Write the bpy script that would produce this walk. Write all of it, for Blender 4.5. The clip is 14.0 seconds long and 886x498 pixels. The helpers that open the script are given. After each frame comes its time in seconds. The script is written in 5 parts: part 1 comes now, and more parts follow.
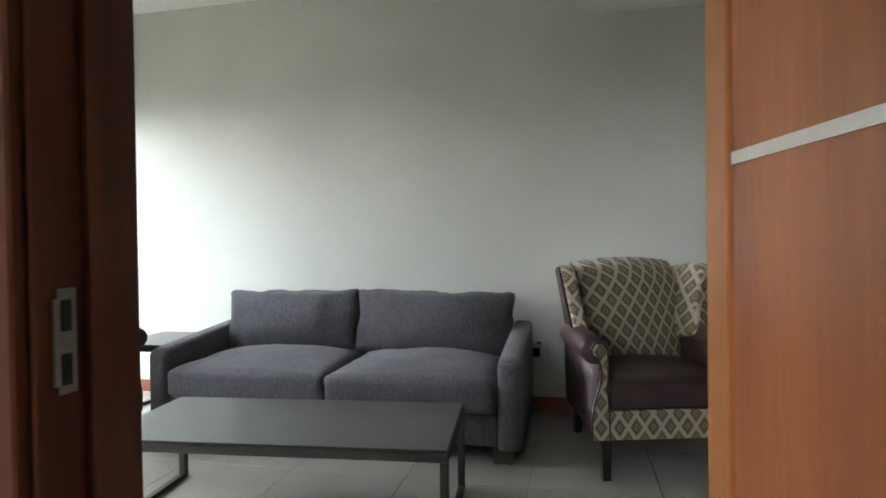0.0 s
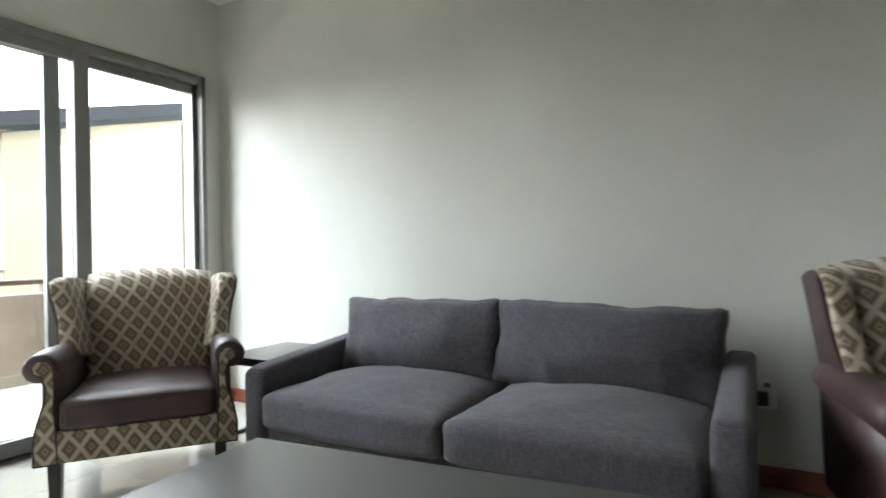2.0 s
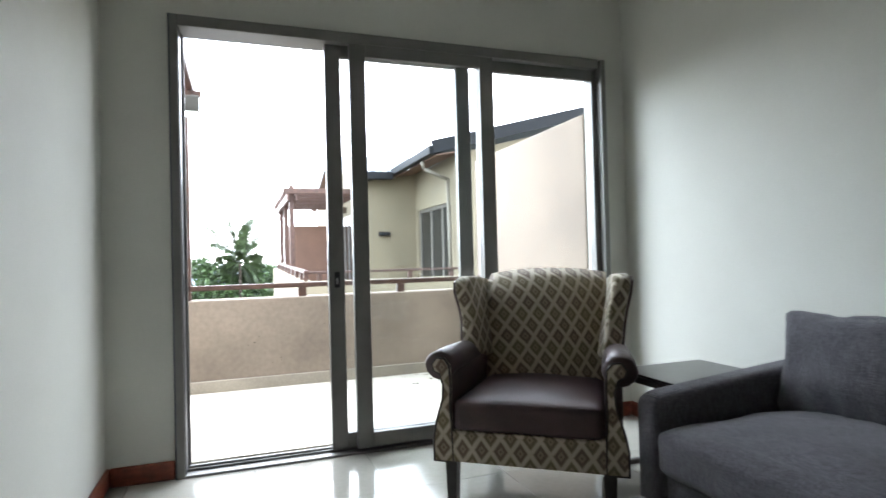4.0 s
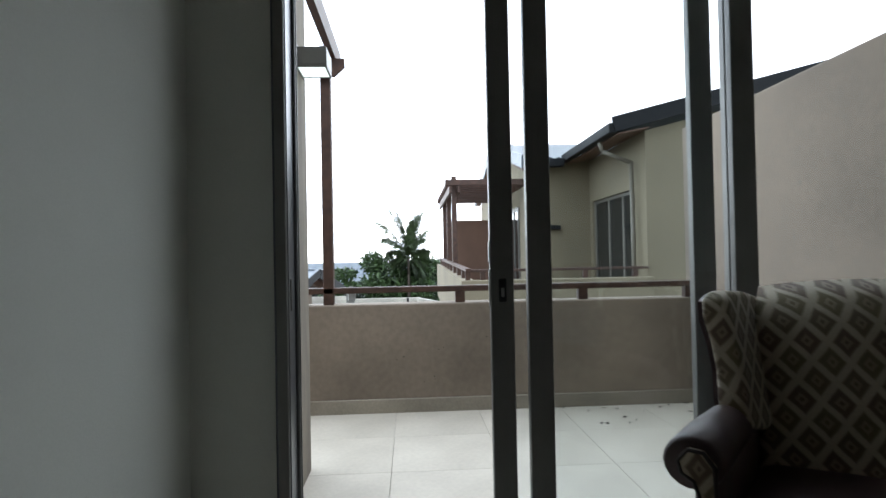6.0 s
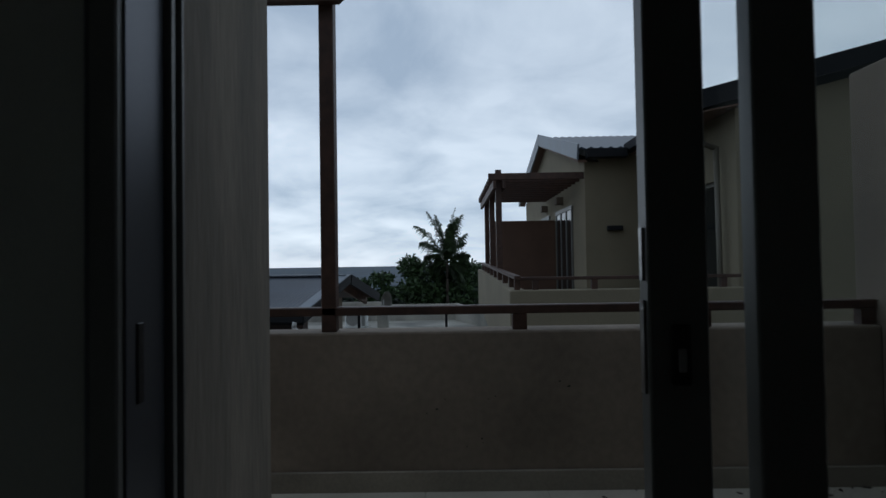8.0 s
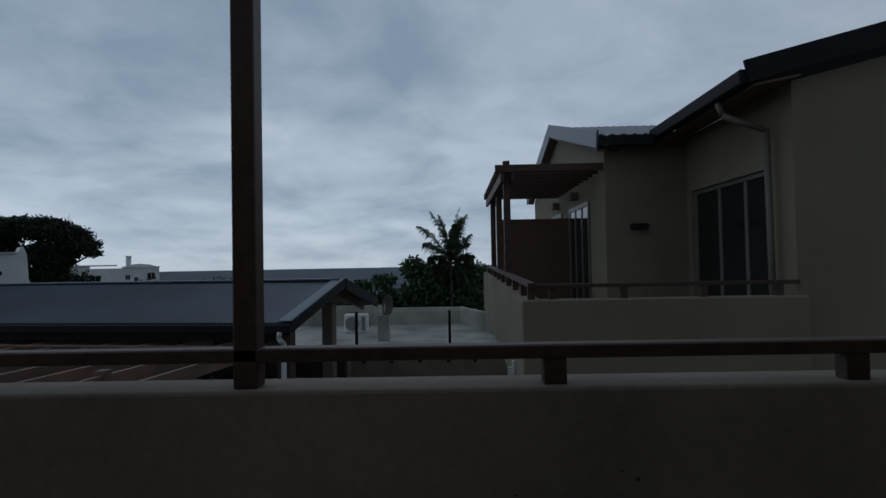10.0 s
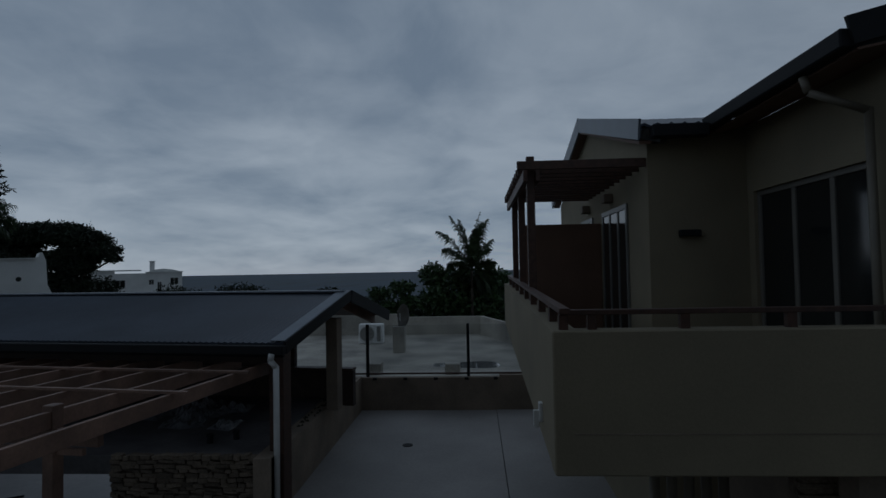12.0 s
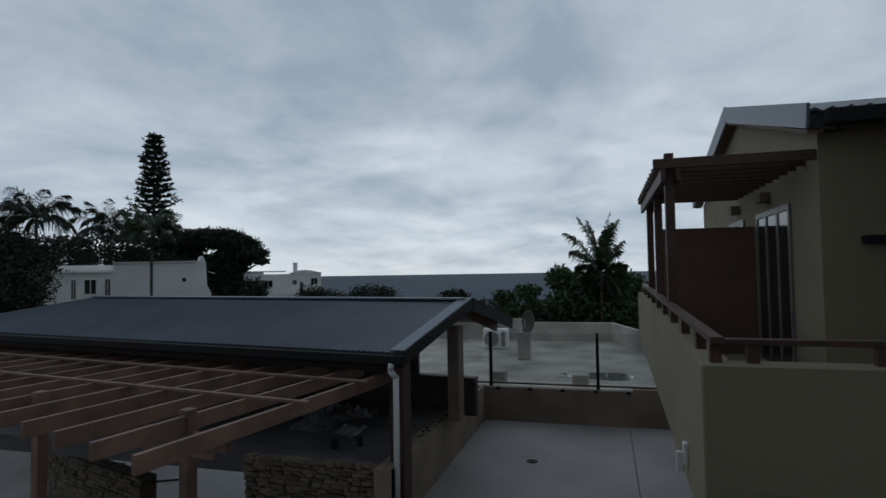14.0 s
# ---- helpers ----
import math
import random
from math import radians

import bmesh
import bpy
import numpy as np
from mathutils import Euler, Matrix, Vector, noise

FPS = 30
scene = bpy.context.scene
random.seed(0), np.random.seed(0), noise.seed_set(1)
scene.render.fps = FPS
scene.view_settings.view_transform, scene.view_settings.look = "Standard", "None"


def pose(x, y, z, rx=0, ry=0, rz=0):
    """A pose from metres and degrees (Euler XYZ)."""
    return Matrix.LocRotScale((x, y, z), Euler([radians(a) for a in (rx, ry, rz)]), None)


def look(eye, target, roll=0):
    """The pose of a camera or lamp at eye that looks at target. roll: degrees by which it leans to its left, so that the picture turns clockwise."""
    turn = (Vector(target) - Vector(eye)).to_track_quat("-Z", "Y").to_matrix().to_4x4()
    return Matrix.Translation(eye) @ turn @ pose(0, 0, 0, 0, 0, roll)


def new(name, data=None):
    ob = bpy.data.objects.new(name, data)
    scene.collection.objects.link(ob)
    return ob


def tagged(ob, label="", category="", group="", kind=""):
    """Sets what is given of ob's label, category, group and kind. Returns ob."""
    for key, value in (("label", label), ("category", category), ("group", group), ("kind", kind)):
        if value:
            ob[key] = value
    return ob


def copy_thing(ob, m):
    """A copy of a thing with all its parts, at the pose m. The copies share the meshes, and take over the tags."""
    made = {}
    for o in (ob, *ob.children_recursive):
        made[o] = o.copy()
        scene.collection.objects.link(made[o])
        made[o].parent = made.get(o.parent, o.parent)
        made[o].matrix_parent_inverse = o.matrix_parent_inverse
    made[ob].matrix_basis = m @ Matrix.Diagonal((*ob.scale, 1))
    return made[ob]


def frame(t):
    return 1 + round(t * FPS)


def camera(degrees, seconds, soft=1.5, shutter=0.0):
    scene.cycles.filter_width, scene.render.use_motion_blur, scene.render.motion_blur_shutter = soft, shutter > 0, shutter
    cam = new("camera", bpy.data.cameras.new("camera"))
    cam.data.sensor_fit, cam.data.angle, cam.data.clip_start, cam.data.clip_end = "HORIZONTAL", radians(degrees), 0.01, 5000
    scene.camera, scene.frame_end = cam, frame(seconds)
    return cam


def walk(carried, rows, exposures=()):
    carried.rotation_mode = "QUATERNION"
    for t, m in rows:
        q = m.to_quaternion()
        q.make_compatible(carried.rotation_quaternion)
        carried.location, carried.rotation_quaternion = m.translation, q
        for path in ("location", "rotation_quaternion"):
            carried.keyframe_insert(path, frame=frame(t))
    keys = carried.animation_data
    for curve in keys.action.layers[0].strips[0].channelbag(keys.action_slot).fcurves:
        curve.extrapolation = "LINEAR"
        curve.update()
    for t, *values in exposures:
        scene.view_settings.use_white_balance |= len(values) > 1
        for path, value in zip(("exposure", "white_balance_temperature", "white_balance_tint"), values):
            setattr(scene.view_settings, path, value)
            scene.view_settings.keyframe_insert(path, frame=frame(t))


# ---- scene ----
cam = camera(75.5, 14.0, shutter=0.3)
PATH = [
    (0, (0.765, 0.48, 1.158), (0.331, 2.432, 1.133), -0.8),
    (0.5, (0.705, 0.74, 1.153), (0.284, 2.695, 1.134), -0.7),
    (1, (0.684, 0.997, 1.142), (0.22, 2.942, 1.126), -0.7),
    (1.5, (0.638, 1.24, 1.118), (-0.028, 3.126, 1.12), -0.8),
    (2, (0.549, 1.434, 1.1), (-0.428, 3.18, 1.105), -1.1),
    (2.5, (0.405, 1.617, 1.086), (-0.848, 3.175, 1.103), -1.3),
    (3, (0.321, 1.722, 1.074), (-1.193, 3.028, 1.102), -1.3),
    (3.5, (0.283, 1.825, 1.096), (-1.45, 2.822, 1.121), -1.5),
    (4, (0.226, 1.91, 1.096), (-1.657, 2.584, 1.129), -1.5),
    (4.2, (0.171, 1.935, 1.085), (-1.745, 2.506, 1.115), -1.4),
    (6.3, (-1.09, 2.09, 1.14), (-3.088, 2.176, 1.174), -1.1),
    (6.5, (-1.229, 2.086, 1.151), (-3.228, 2.154, 1.187), -1.1),
    (7, (-1.574, 2.087, 1.141), (-3.573, 2.126, 1.177), -1.1),
    (7.5, (-1.878, 2.095, 1.138), (-3.877, 2.093, 1.181), -1.1),
    (8, (-2.213, 2.099, 1.132), (-4.212, 2.08, 1.179), -0.9),
    (10.5, (-3.632, 2.170, 1.186), (-5.631, 2.127, 1.236), -1.1),
    (11, (-3.972, 2.197, 1.205), (-5.971, 2.145, 1.254), -1.0),
    (11.5, (-4.305, 2.218, 1.232), (-6.303, 2.162, 1.29), -1.0),
    (12, (-4.585, 2.244, 1.284), (-6.581, 2.131, 1.351), -1.05),
    (12.5, (-4.825, 2.224, 1.35), (-6.813, 2.017, 1.417), -1.05),
    (13, (-4.959, 2.226, 1.392), (-6.939, 1.953, 1.461), -1.0),
    (13.5, (-5.019, 2.232, 1.4), (-6.978, 1.834, 1.473), -0.95),
    (14, (-5.056, 2.249, 1.402), (-6.979, 1.704, 1.48), -0.9),
]
EXPOSURES = [
    (0.0, 5.09, 6850, 15), (0.5, 5.27, 6900, 15), (1.1, 5.26, 6950, 15), (2.2, 4.98, 6850, 16), (3.0, 4.64, 6700, 17), (4.2, 4.1, 6550, 16), (6.3, 2.22, 6500, 12), (6.8, 2.05, 6500, 10), (7.1, 1.45, 6500, 10),
    (7.5, 0.0, 6030, 12), (8.0, -0.48, 5960, 11), (8.2, -0.53, 5960, 10), (10.3, -1.32, 5760, 10), (11.0, -1.75, 5660, 10),
    (12.5, -1.8, 5780, 10), (13.0, -1.65, 5780, 10), (13.5, -1.19, 6050, 10), (14.0, -0.76, 6250, 11),
]
walk(cam, [(t, look(eye, target, roll)) for t, eye, target, roll in PATH], EXPOSURES)

# ---- world and sun ----
world = bpy.data.worlds.new("overcast")
scene.world = world
world.use_nodes = True
wt = world.node_tree
wt.nodes.clear()


def wnode(kind, **sets):
    n = wt.nodes.new(kind)
    for k, v in sets.items():
        n.inputs[k].default_value = v
    return n


sky = wt.nodes.new("ShaderNodeTexSky")
sky.sky_type = "NISHITA"
sky.sun_disc = False
sky.sun_elevation = radians(19)
sky.sun_rotation = radians(250)
sky.air_density, sky.dust_density, sky.ozone_density = 1.0, 0.2, 1.0
coord = wnode("ShaderNodeTexCoord")
split = wnode("ShaderNodeSeparateXYZ")
wt.links.new(coord.outputs["Generated"], split.inputs["Vector"])


def wmath(op, a, b):
    n = wt.nodes.new("ShaderNodeMath")
    n.operation = op
    for i, v in enumerate((a, b)):
        if isinstance(v, float):
            n.inputs[i].default_value = v
        else:
            wt.links.new(v, n.inputs[i])
    return n.outputs["Value"]


# a flat cloud layer, seen in perspective towards the horizon
rise = wmath("ADD", wmath("ABSOLUTE", split.outputs["Z"], 0.0), 0.23)
layer = wnode("ShaderNodeCombineXYZ")
wt.links.new(wmath("DIVIDE", split.outputs["X"], rise), layer.inputs["X"])
wt.links.new(wmath("DIVIDE", split.outputs["Y"], rise), layer.inputs["Y"])
cloud = wnode("ShaderNodeTexNoise", Scale=1.05, Detail=7.0, Roughness=0.52, Distortion=0.5)
wt.links.new(layer.outputs["Vector"], cloud.inputs["Vector"])
ramp = wt.nodes.new("ShaderNodeValToRGB")
ramp.color_ramp.elements[0].position, ramp.color_ramp.elements[0].color = 0.385, (0.55, 0.66, 0.77, 1)
ramp.color_ramp.elements[1].position, ramp.color_ramp.elements[1].color = 0.615, (0.99, 1.08, 1.14, 1)
fine_cloud = wnode("ShaderNodeTexNoise", Scale=3.2, Detail=6.0, Roughness=0.55, Distortion=0.4)
wt.links.new(layer.outputs["Vector"], fine_cloud.inputs["Vector"])
cover = wmath("ADD", wmath("MULTIPLY", cloud.outputs["Fac"], 0.72), wmath("MULTIPLY", fine_cloud.outputs["Fac"], 0.28))
wt.links.new(cover, ramp.inputs["Fac"])
band = wt.nodes.new("ShaderNodeValToRGB")  # paler towards the horizon
band.color_ramp.elements[0].position, band.color_ramp.elements[0].color = 0.0, (1.12, 1.12, 1.10, 1)
band.color_ramp.elements[1].position, band.color_ramp.elements[1].color = 0.30, (0.86, 0.88, 0.90, 1)
wt.links.new(split.outputs["Z"], band.inputs["Fac"])
mul = wt.nodes.new("ShaderNodeMix")
mul.data_type, mul.blend_type = "RGBA", "MULTIPLY"
mul.inputs["Factor"].default_value = 1.0
wt.links.new(ramp.outputs["Color"], mul.inputs["A"])
wt.links.new(band.outputs["Color"], mul.inputs["B"])
side = wnode("ShaderNodeMapRange")  # the overcast is lightest over the sea, to the west
for key, val in (("From Min", -1.0), ("From Max", 0.9), ("To Min", 1.12), ("To Max", 0.50)):
    side.inputs[key].default_value = val
wt.links.new(wmath("ADD", wmath("MULTIPLY", split.outputs["X"], 0.85), wmath("MULTIPLY", split.outputs["Y"], 0.40)), side.inputs["Value"])
mul2 = wt.nodes.new("ShaderNodeVectorMath")
mul2.operation = "SCALE"
wt.links.new(mul.outputs["Result"], mul2.inputs[0])
wt.links.new(side.outputs["Result"], mul2.inputs["Scale"])
bg_sky = wnode("ShaderNodeBackground", Strength=0.004)
wt.links.new(sky.outputs["Color"], bg_sky.inputs["Color"])
bg_cloud = wnode("ShaderNodeBackground", Strength=0.95)
wt.links.new(mul2.outputs["Vector"], bg_cloud.inputs["Color"])
both = wt.nodes.new("ShaderNodeAddShader")
wt.links.new(bg_sky.outputs["Background"], both.inputs[0])
wt.links.new(bg_cloud.outputs["Background"], both.inputs[1])
wout = wt.nodes.new("ShaderNodeOutputWorld")
wt.links.new(both.outputs["Shader"], wout.inputs["Surface"])

sun = new("sun", bpy.data.lights.new("sun", "SUN"))
sun.data.energy, sun.data.angle, sun.data.color = 0.12, radians(80), (1.0, 0.98, 0.95)
sun.matrix_world = look((-30, -9, 11), (0, 0, 0))


# ---- materials ----
def material(name, colour, rough=0.6, metal=0.0, var=0.12, scale=3.0, fine=60.0, bump=0.05, bump_scale=None, spec=0.5,
             tint=None, random_amount=0.0, stretch3=(1, 1, 1)):
    """A surface with variation at two scales: broad stains and fine grain, and a fine relief."""
    m = bpy.data.materials.new(name)
    m.use_nodes = True
    nt = m.node_tree
    b = nt.nodes["Principled BSDF"]
    b.inputs["Roughness"].default_value = rough
    b.inputs["Metallic"].default_value = metal
    b.inputs["Specular IOR Level"].default_value = spec
    tc = nt.nodes.new("ShaderNodeTexCoord")
    mp = nt.nodes.new("ShaderNodeMapping")
    mp.inputs["Scale"].default_value = stretch3
    nt.links.new(tc.outputs["Object"], mp.inputs["Vector"])
    big = nt.nodes.new("ShaderNodeTexNoise")
    big.inputs["Scale"].default_value, big.inputs["Detail"].default_value = scale, 4.0
    small = nt.nodes.new("ShaderNodeTexNoise")
    small.inputs["Scale"].default_value, small.inputs["Detail"].default_value = fine, 3.0
    for n in (big, small):
        nt.links.new(mp.outputs["Vector"], n.inputs["Vector"])
    c = Vector(colour)
    d = Vector(tint) if tint else c * (1 - 2.2 * var)
    r1 = nt.nodes.new("ShaderNodeValToRGB")
    r1.color_ramp.elements[0].position, r1.color_ramp.elements[1].position = 0.3, 0.72
    r1.color_ramp.elements[0].color = (*d, 1)
    r1.color_ramp.elements[1].color = (*(c * (1 + 0.5 * var)), 1)
    nt.links.new(big.outputs["Fac"], r1.inputs["Fac"])
    r2 = nt.nodes.new("ShaderNodeValToRGB")
    r2.color_ramp.elements[0].position, r2.color_ramp.elements[1].position = 0.3, 0.7
    lo = 1 - var
    r2.color_ramp.elements[0].color, r2.color_ramp.elements[1].color = (lo, lo, lo, 1), (1, 1, 1, 1)
    nt.links.new(small.outputs["Fac"], r2.inputs["Fac"])
    mx = nt.nodes.new("ShaderNodeMix")
    mx.data_type, mx.blend_type = "RGBA", "MULTIPLY"
    mx.inputs["Factor"].default_value = 1.0
    nt.links.new(r1.outputs["Color"], mx.inputs["A"])
    nt.links.new(r2.outputs["Color"], mx.inputs["B"])
    last = mx.outputs["Result"]
    if random_amount:
        info = nt.nodes.new("ShaderNodeObjectInfo")
        hsv = nt.nodes.new("ShaderNodeHueSaturation")
        rng = nt.nodes.new("ShaderNodeMapRange")
        rng.inputs["To Min"].default_value, rng.inputs["To Max"].default_value = 1 - random_amount, 1 + random_amount
        nt.links.new(info.outputs["Random"], rng.inputs["Value"])
        nt.links.new(rng.outputs["Result"], hsv.inputs["Value"])
        nt.links.new(last, hsv.inputs["Color"])
        last = hsv.outputs["Color"]
    nt.links.new(last, b.inputs["Base Color"])
    if bump:
        bn = nt.nodes.new("ShaderNodeBump")
        bn.inputs["Strength"].default_value, bn.inputs["Distance"].default_value = min(1.0, bump * 4), 0.01
        src = small
        if bump_scale:
            src = nt.nodes.new("ShaderNodeTexNoise")
            src.inputs["Scale"].default_value, src.inputs["Detail"].default_value = bump_scale, 5.0
            nt.links.new(mp.outputs["Vector"], src.inputs["Vector"])
        nt.links.new(src.outputs["Fac"], bn.inputs["Height"])
        nt.links.new(bn.outputs["Normal"], b.inputs["Normal"])
    rr = nt.nodes.new("ShaderNodeMapRange")
    rr.inputs["To Min"].default_value, rr.inputs["To Max"].default_value = max(0.02, rough - 0.06), min(1, rough + 0.08)
    nt.links.new(big.outputs["Fac"], rr.inputs["Value"])
    nt.links.new(rr.outputs["Result"], b.inputs["Roughness"])
    return m


M = {}
M["wall"] = material("painted_wall", (0.64, 0.645, 0.585), 0.75, var=0.04, scale=1.2, fine=140, bump=0.02)
M["ceiling"] = material("ceiling_paint", (0.86, 0.86, 0.83), 0.8, var=0.02, scale=1.0, fine=120, bump=0.01)
M["floor_tile"] = material("polished_tile", (0.38, 0.365, 0.32), 0.09, var=0.06, scale=2.2, fine=35, bump=0.0, random_amount=0.03)
M["balcony_tile"] = material("balcony_tile", (0.60, 0.548, 0.46), 0.5, var=0.09, scale=2.1, fine=40, bump=0.02, random_amount=0.006, tint=(0.49, 0.444, 0.366))
M["grout"] = material("grout", (0.36, 0.345, 0.30), 0.9, var=0.15, scale=4)
M["skirting"] = material("mahogany_skirting", (0.30, 0.080, 0.042), 0.35, var=0.2, scale=3, fine=50, stretch3=(1, 6, 12))
M["door_wood"] = material("cherry_veneer", (0.40, 0.125, 0.034), 0.33, var=0.16, scale=2.5, fine=18, bump=0.01, stretch3=(6, 6, 0.5), tint=(0.27, 0.075, 0.022))
# entrance frame: left side and head darker, right jamb a lighter orange-brown
M["jamb_wood"] = material("dark_jamb", (0.17, 0.05, 0.022), 0.38, var=0.2, scale=3, fine=22, bump=0.01, stretch3=(8, 8, 0.6))
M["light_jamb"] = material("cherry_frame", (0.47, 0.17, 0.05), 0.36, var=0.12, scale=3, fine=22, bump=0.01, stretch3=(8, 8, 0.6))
M["inlay"] = material("brushed_inlay", (0.62, 0.60, 0.55), 0.35, 0.4, var=0.05, scale=6)
M["alu"] = material("bronze_aluminium", (0.20, 0.197, 0.185), 0.42, 0.3, var=0.08, scale=5, fine=200, bump=0.0)
M["bright_alu"] = material("bright_anodised_channel", (0.12, 0.125, 0.14), 0.34, 0.6, var=0.05, scale=4, fine=150, bump=0.0)
M["steel"] = material("worn_steel", (0.45, 0.45, 0.44), 0.3, 0.9, var=0.1, scale=20)
M["black"] = material("black_plastic", (0.015, 0.015, 0.015), 0.4, var=0.1, scale=10)
M["plaster"] = material("khaki_plaster", (0.275, 0.22, 0.168), 0.85, var=0.17, scale=1.3, fine=24, bump=0.010, bump_scale=32)
M["plaster_worn"] = material("weathered_pier_plaster", (0.30, 0.255, 0.20), 0.85, var=0.22, scale=1.6, fine=22, bump=0.05, bump_scale=30, stretch3=(2.2, 2.2, 0.35))
M["plaster_cap"] = material("parapet_plaster", (0.33, 0.29, 0.23), 0.8, var=0.14, scale=2.0, fine=60, bump=0.06, bump_scale=40)
M["cream"] = material("cream_plaster", (0.247, 0.210, 0.141), 0.85, var=0.1, scale=0.9, fine=60, bump=0.03, bump_scale=40)
M["timber"] = material("brown_stained_timber", (0.088, 0.042, 0.027), 0.55, var=0.22, scale=3, fine=26, bump=0.03, stretch3=(5, 5, 5), random_amount=0.12)
M["dark_timber"] = material("dark_boarding", (0.055, 0.034, 0.027), 0.7, var=0.25, scale=3, fine=24, bump=0.03)
M["timber_red"] = material("weathered_pergola_timber", (0.25, 0.15, 0.108), 0.65, var=0.2, scale=2, fine=30, bump=0.06, random_amount=0.15)
M["brown_paint"] = material("brown_painted_screen", (0.16, 0.09, 0.06), 0.7, var=0.1, scale=2)
M["roof"] = material("slate_blue_roof_sheet", (0.072, 0.086, 0.113), 0.42, 0.25, var=0.14, scale=0.8, fine=20, bump=0.0)
M["roof_edge"] = material("roof_flashing", (0.17, 0.195, 0.23), 0.45, 0.3, var=0.1, scale=2)
M["gutter"] = material("dark_gutter", (0.016, 0.017, 0.019), 0.6, 0.0, spec=0.15, var=0.1, scale=3)
M["pipe"] = material("painted_downpipe", (0.15, 0.132, 0.10), 0.5, var=0.08, scale=4)
M["white_pipe"] = material("white_downpipe", (0.62, 0.62, 0.6), 0.45, var=0.06, scale=4)
M["concrete"] = material("weathered_concrete", (0.495, 0.464, 0.400), 0.85, var=0.22, scale=0.6, fine=14, bump=0.06, tint=(0.20, 0.19, 0.17))
M["deck"] = material("grey_deck_screed", (0.34, 0.322, 0.31), 0.6, var=0.12, scale=0.7, fine=18, bump=0.03)
M["white_wall"] = material("whitewashed_wall", (0.84, 0.84, 0.82), 0.8, var=0.06, scale=0.5, fine=10)
M["dark_glass"] = material("dark_window", (0.02, 0.022, 0.022), 0.08, var=0.1, scale=2, bump=0.0, spec=0.4)
M["white_frame"] = material("pale_window_frame", (0.155, 0.145, 0.125), 0.5, var=0.05, scale=4)
M["bark"] = material("bark", (0.10, 0.08, 0.06), 0.9, var=0.3, scale=4, fine=20, bump=0.1)
M["leaf"] = material("broad_leaf", (0.065, 0.125, 0.035), 0.6, var=0.35, scale=2.5, fine=12, bump=0.0)
M["leaf_dark"] = material("dark_foliage", (0.024, 0.040, 0.018), 0.75, var=0.35, scale=1.2, fine=8, bump=0.0)
M["palm_leaf"] = material("palm_frond", (0.05, 0.085, 0.028), 0.5, var=0.3, scale=3, fine=10, bump=0.0)
M["earth"] = material("dark_earth", (0.06, 0.065, 0.04), 0.95, var=0.3, scale=0.1, fine=4)
M["water"] = material("sea_water", (0.045, 0.074, 0.104), 0.6, var=0.2, scale=0.02, fine=0.4, bump=0.1, bump_scale=0.6, stretch3=(0.35, 1.4, 1), spec=0.06)
M["stone"] = material("ledge_stone", (0.20, 0.157, 0.115), 0.9, var=0.3, scale=6, fine=40, bump=0.1, random_amount=0.4)
M["tarp"] = material("crumpled_plastic", (0.22, 0.23, 0.25), 0.35, var=0.2, scale=6)
M["wet_paving"] = material("wet_courtyard_paving", (0.15, 0.135, 0.125), 0.38, var=0.35, scale=0.5, fine=9, bump=0.02)
M["dark_roof"] = material("bitumen_roof", (0.125, 0.118, 0.122), 0.6, var=0.25, scale=1.5, fine=14)
M["puddle"] = material("puddle", (0.16, 0.16, 0.16), 0.04, var=0.05, scale=2, bump=0.0, spec=0.8)


def glass_material(name, colour, rough=0.0):
    m = bpy.data.materials.new(name)
    m.use_nodes = True
    nt = m.node_tree
    nt.nodes.clear()
    out = nt.nodes.new("ShaderNodeOutputMaterial")
    tr = nt.nodes.new("ShaderNodeBsdfTransparent")
    tr.inputs["Color"].default_value = (*colour, 1)
    gl = nt.nodes.new("ShaderNodeBsdfGlossy")
    gl.inputs["Roughness"].default_value = rough
    lw = nt.nodes.new("ShaderNodeLayerWeight")
    lw.inputs["Blend"].default_value = 0.5
    pw = nt.nodes.new("ShaderNodeMath")
    pw.operation = "POWER"
    pw.inputs[1].default_value = 5.0
    nt.links.new(lw.outputs["Facing"], pw.inputs[0])
    fr = nt.nodes.new("ShaderNodeMapRange")
    fr.inputs["To Min"].default_value, fr.inputs["To Max"].default_value = 0.04, 0.9
    nt.links.new(pw.outputs["Value"], fr.inputs["Value"])
    mx = nt.nodes.new("ShaderNodeMixShader")
    nt.links.new(fr.outputs["Result"], mx.inputs["Fac"])
    nt.links.new(tr.outputs["BSDF"], mx.inputs[1])
    nt.links.new(gl.outputs["BSDF"], mx.inputs[2])
    nt.links.new(mx.outputs["Shader"], out.inputs["Surface"])
    return m


M["glass"] = glass_material("clear_glass", (0.95, 0.965, 0.965))
M["rail_glass"] = glass_material("balustrade_glass", (0.94, 0.95, 0.95))


# ---- mesh helpers ----
def mesh_from(bm, name, mat, smooth=False):
    me = bpy.data.meshes.new(name)
    bm.to_mesh(me)
    bm.free()
    for m in (mat if isinstance(mat, (list, tuple)) else (mat,)):
        me.materials.append(m)
    if smooth:
        me.polygons.foreach_set("use_smooth", [True] * len(me.polygons))
    return me


def part(name, bm, mat, parent=None, label="", smooth=False):
    ob = new(name, mesh_from(bm, name, mat, smooth))
    if parent:
        ob.parent = parent
    if label:
        ob["label"] = label
    return ob


def solid(name, bm, mat, label="", category="", group="", kind="", smooth=False):
    return tagged(part(name, bm, mat, None, "", smooth), label, category, group, kind)


def thing(name, label, category, group="", kind="", m=None):
    ob = new(name)
    ob.empty_display_size = 0.1
    if m is not None:
        ob.matrix_basis = m
    return tagged(ob, label, category, group, kind)


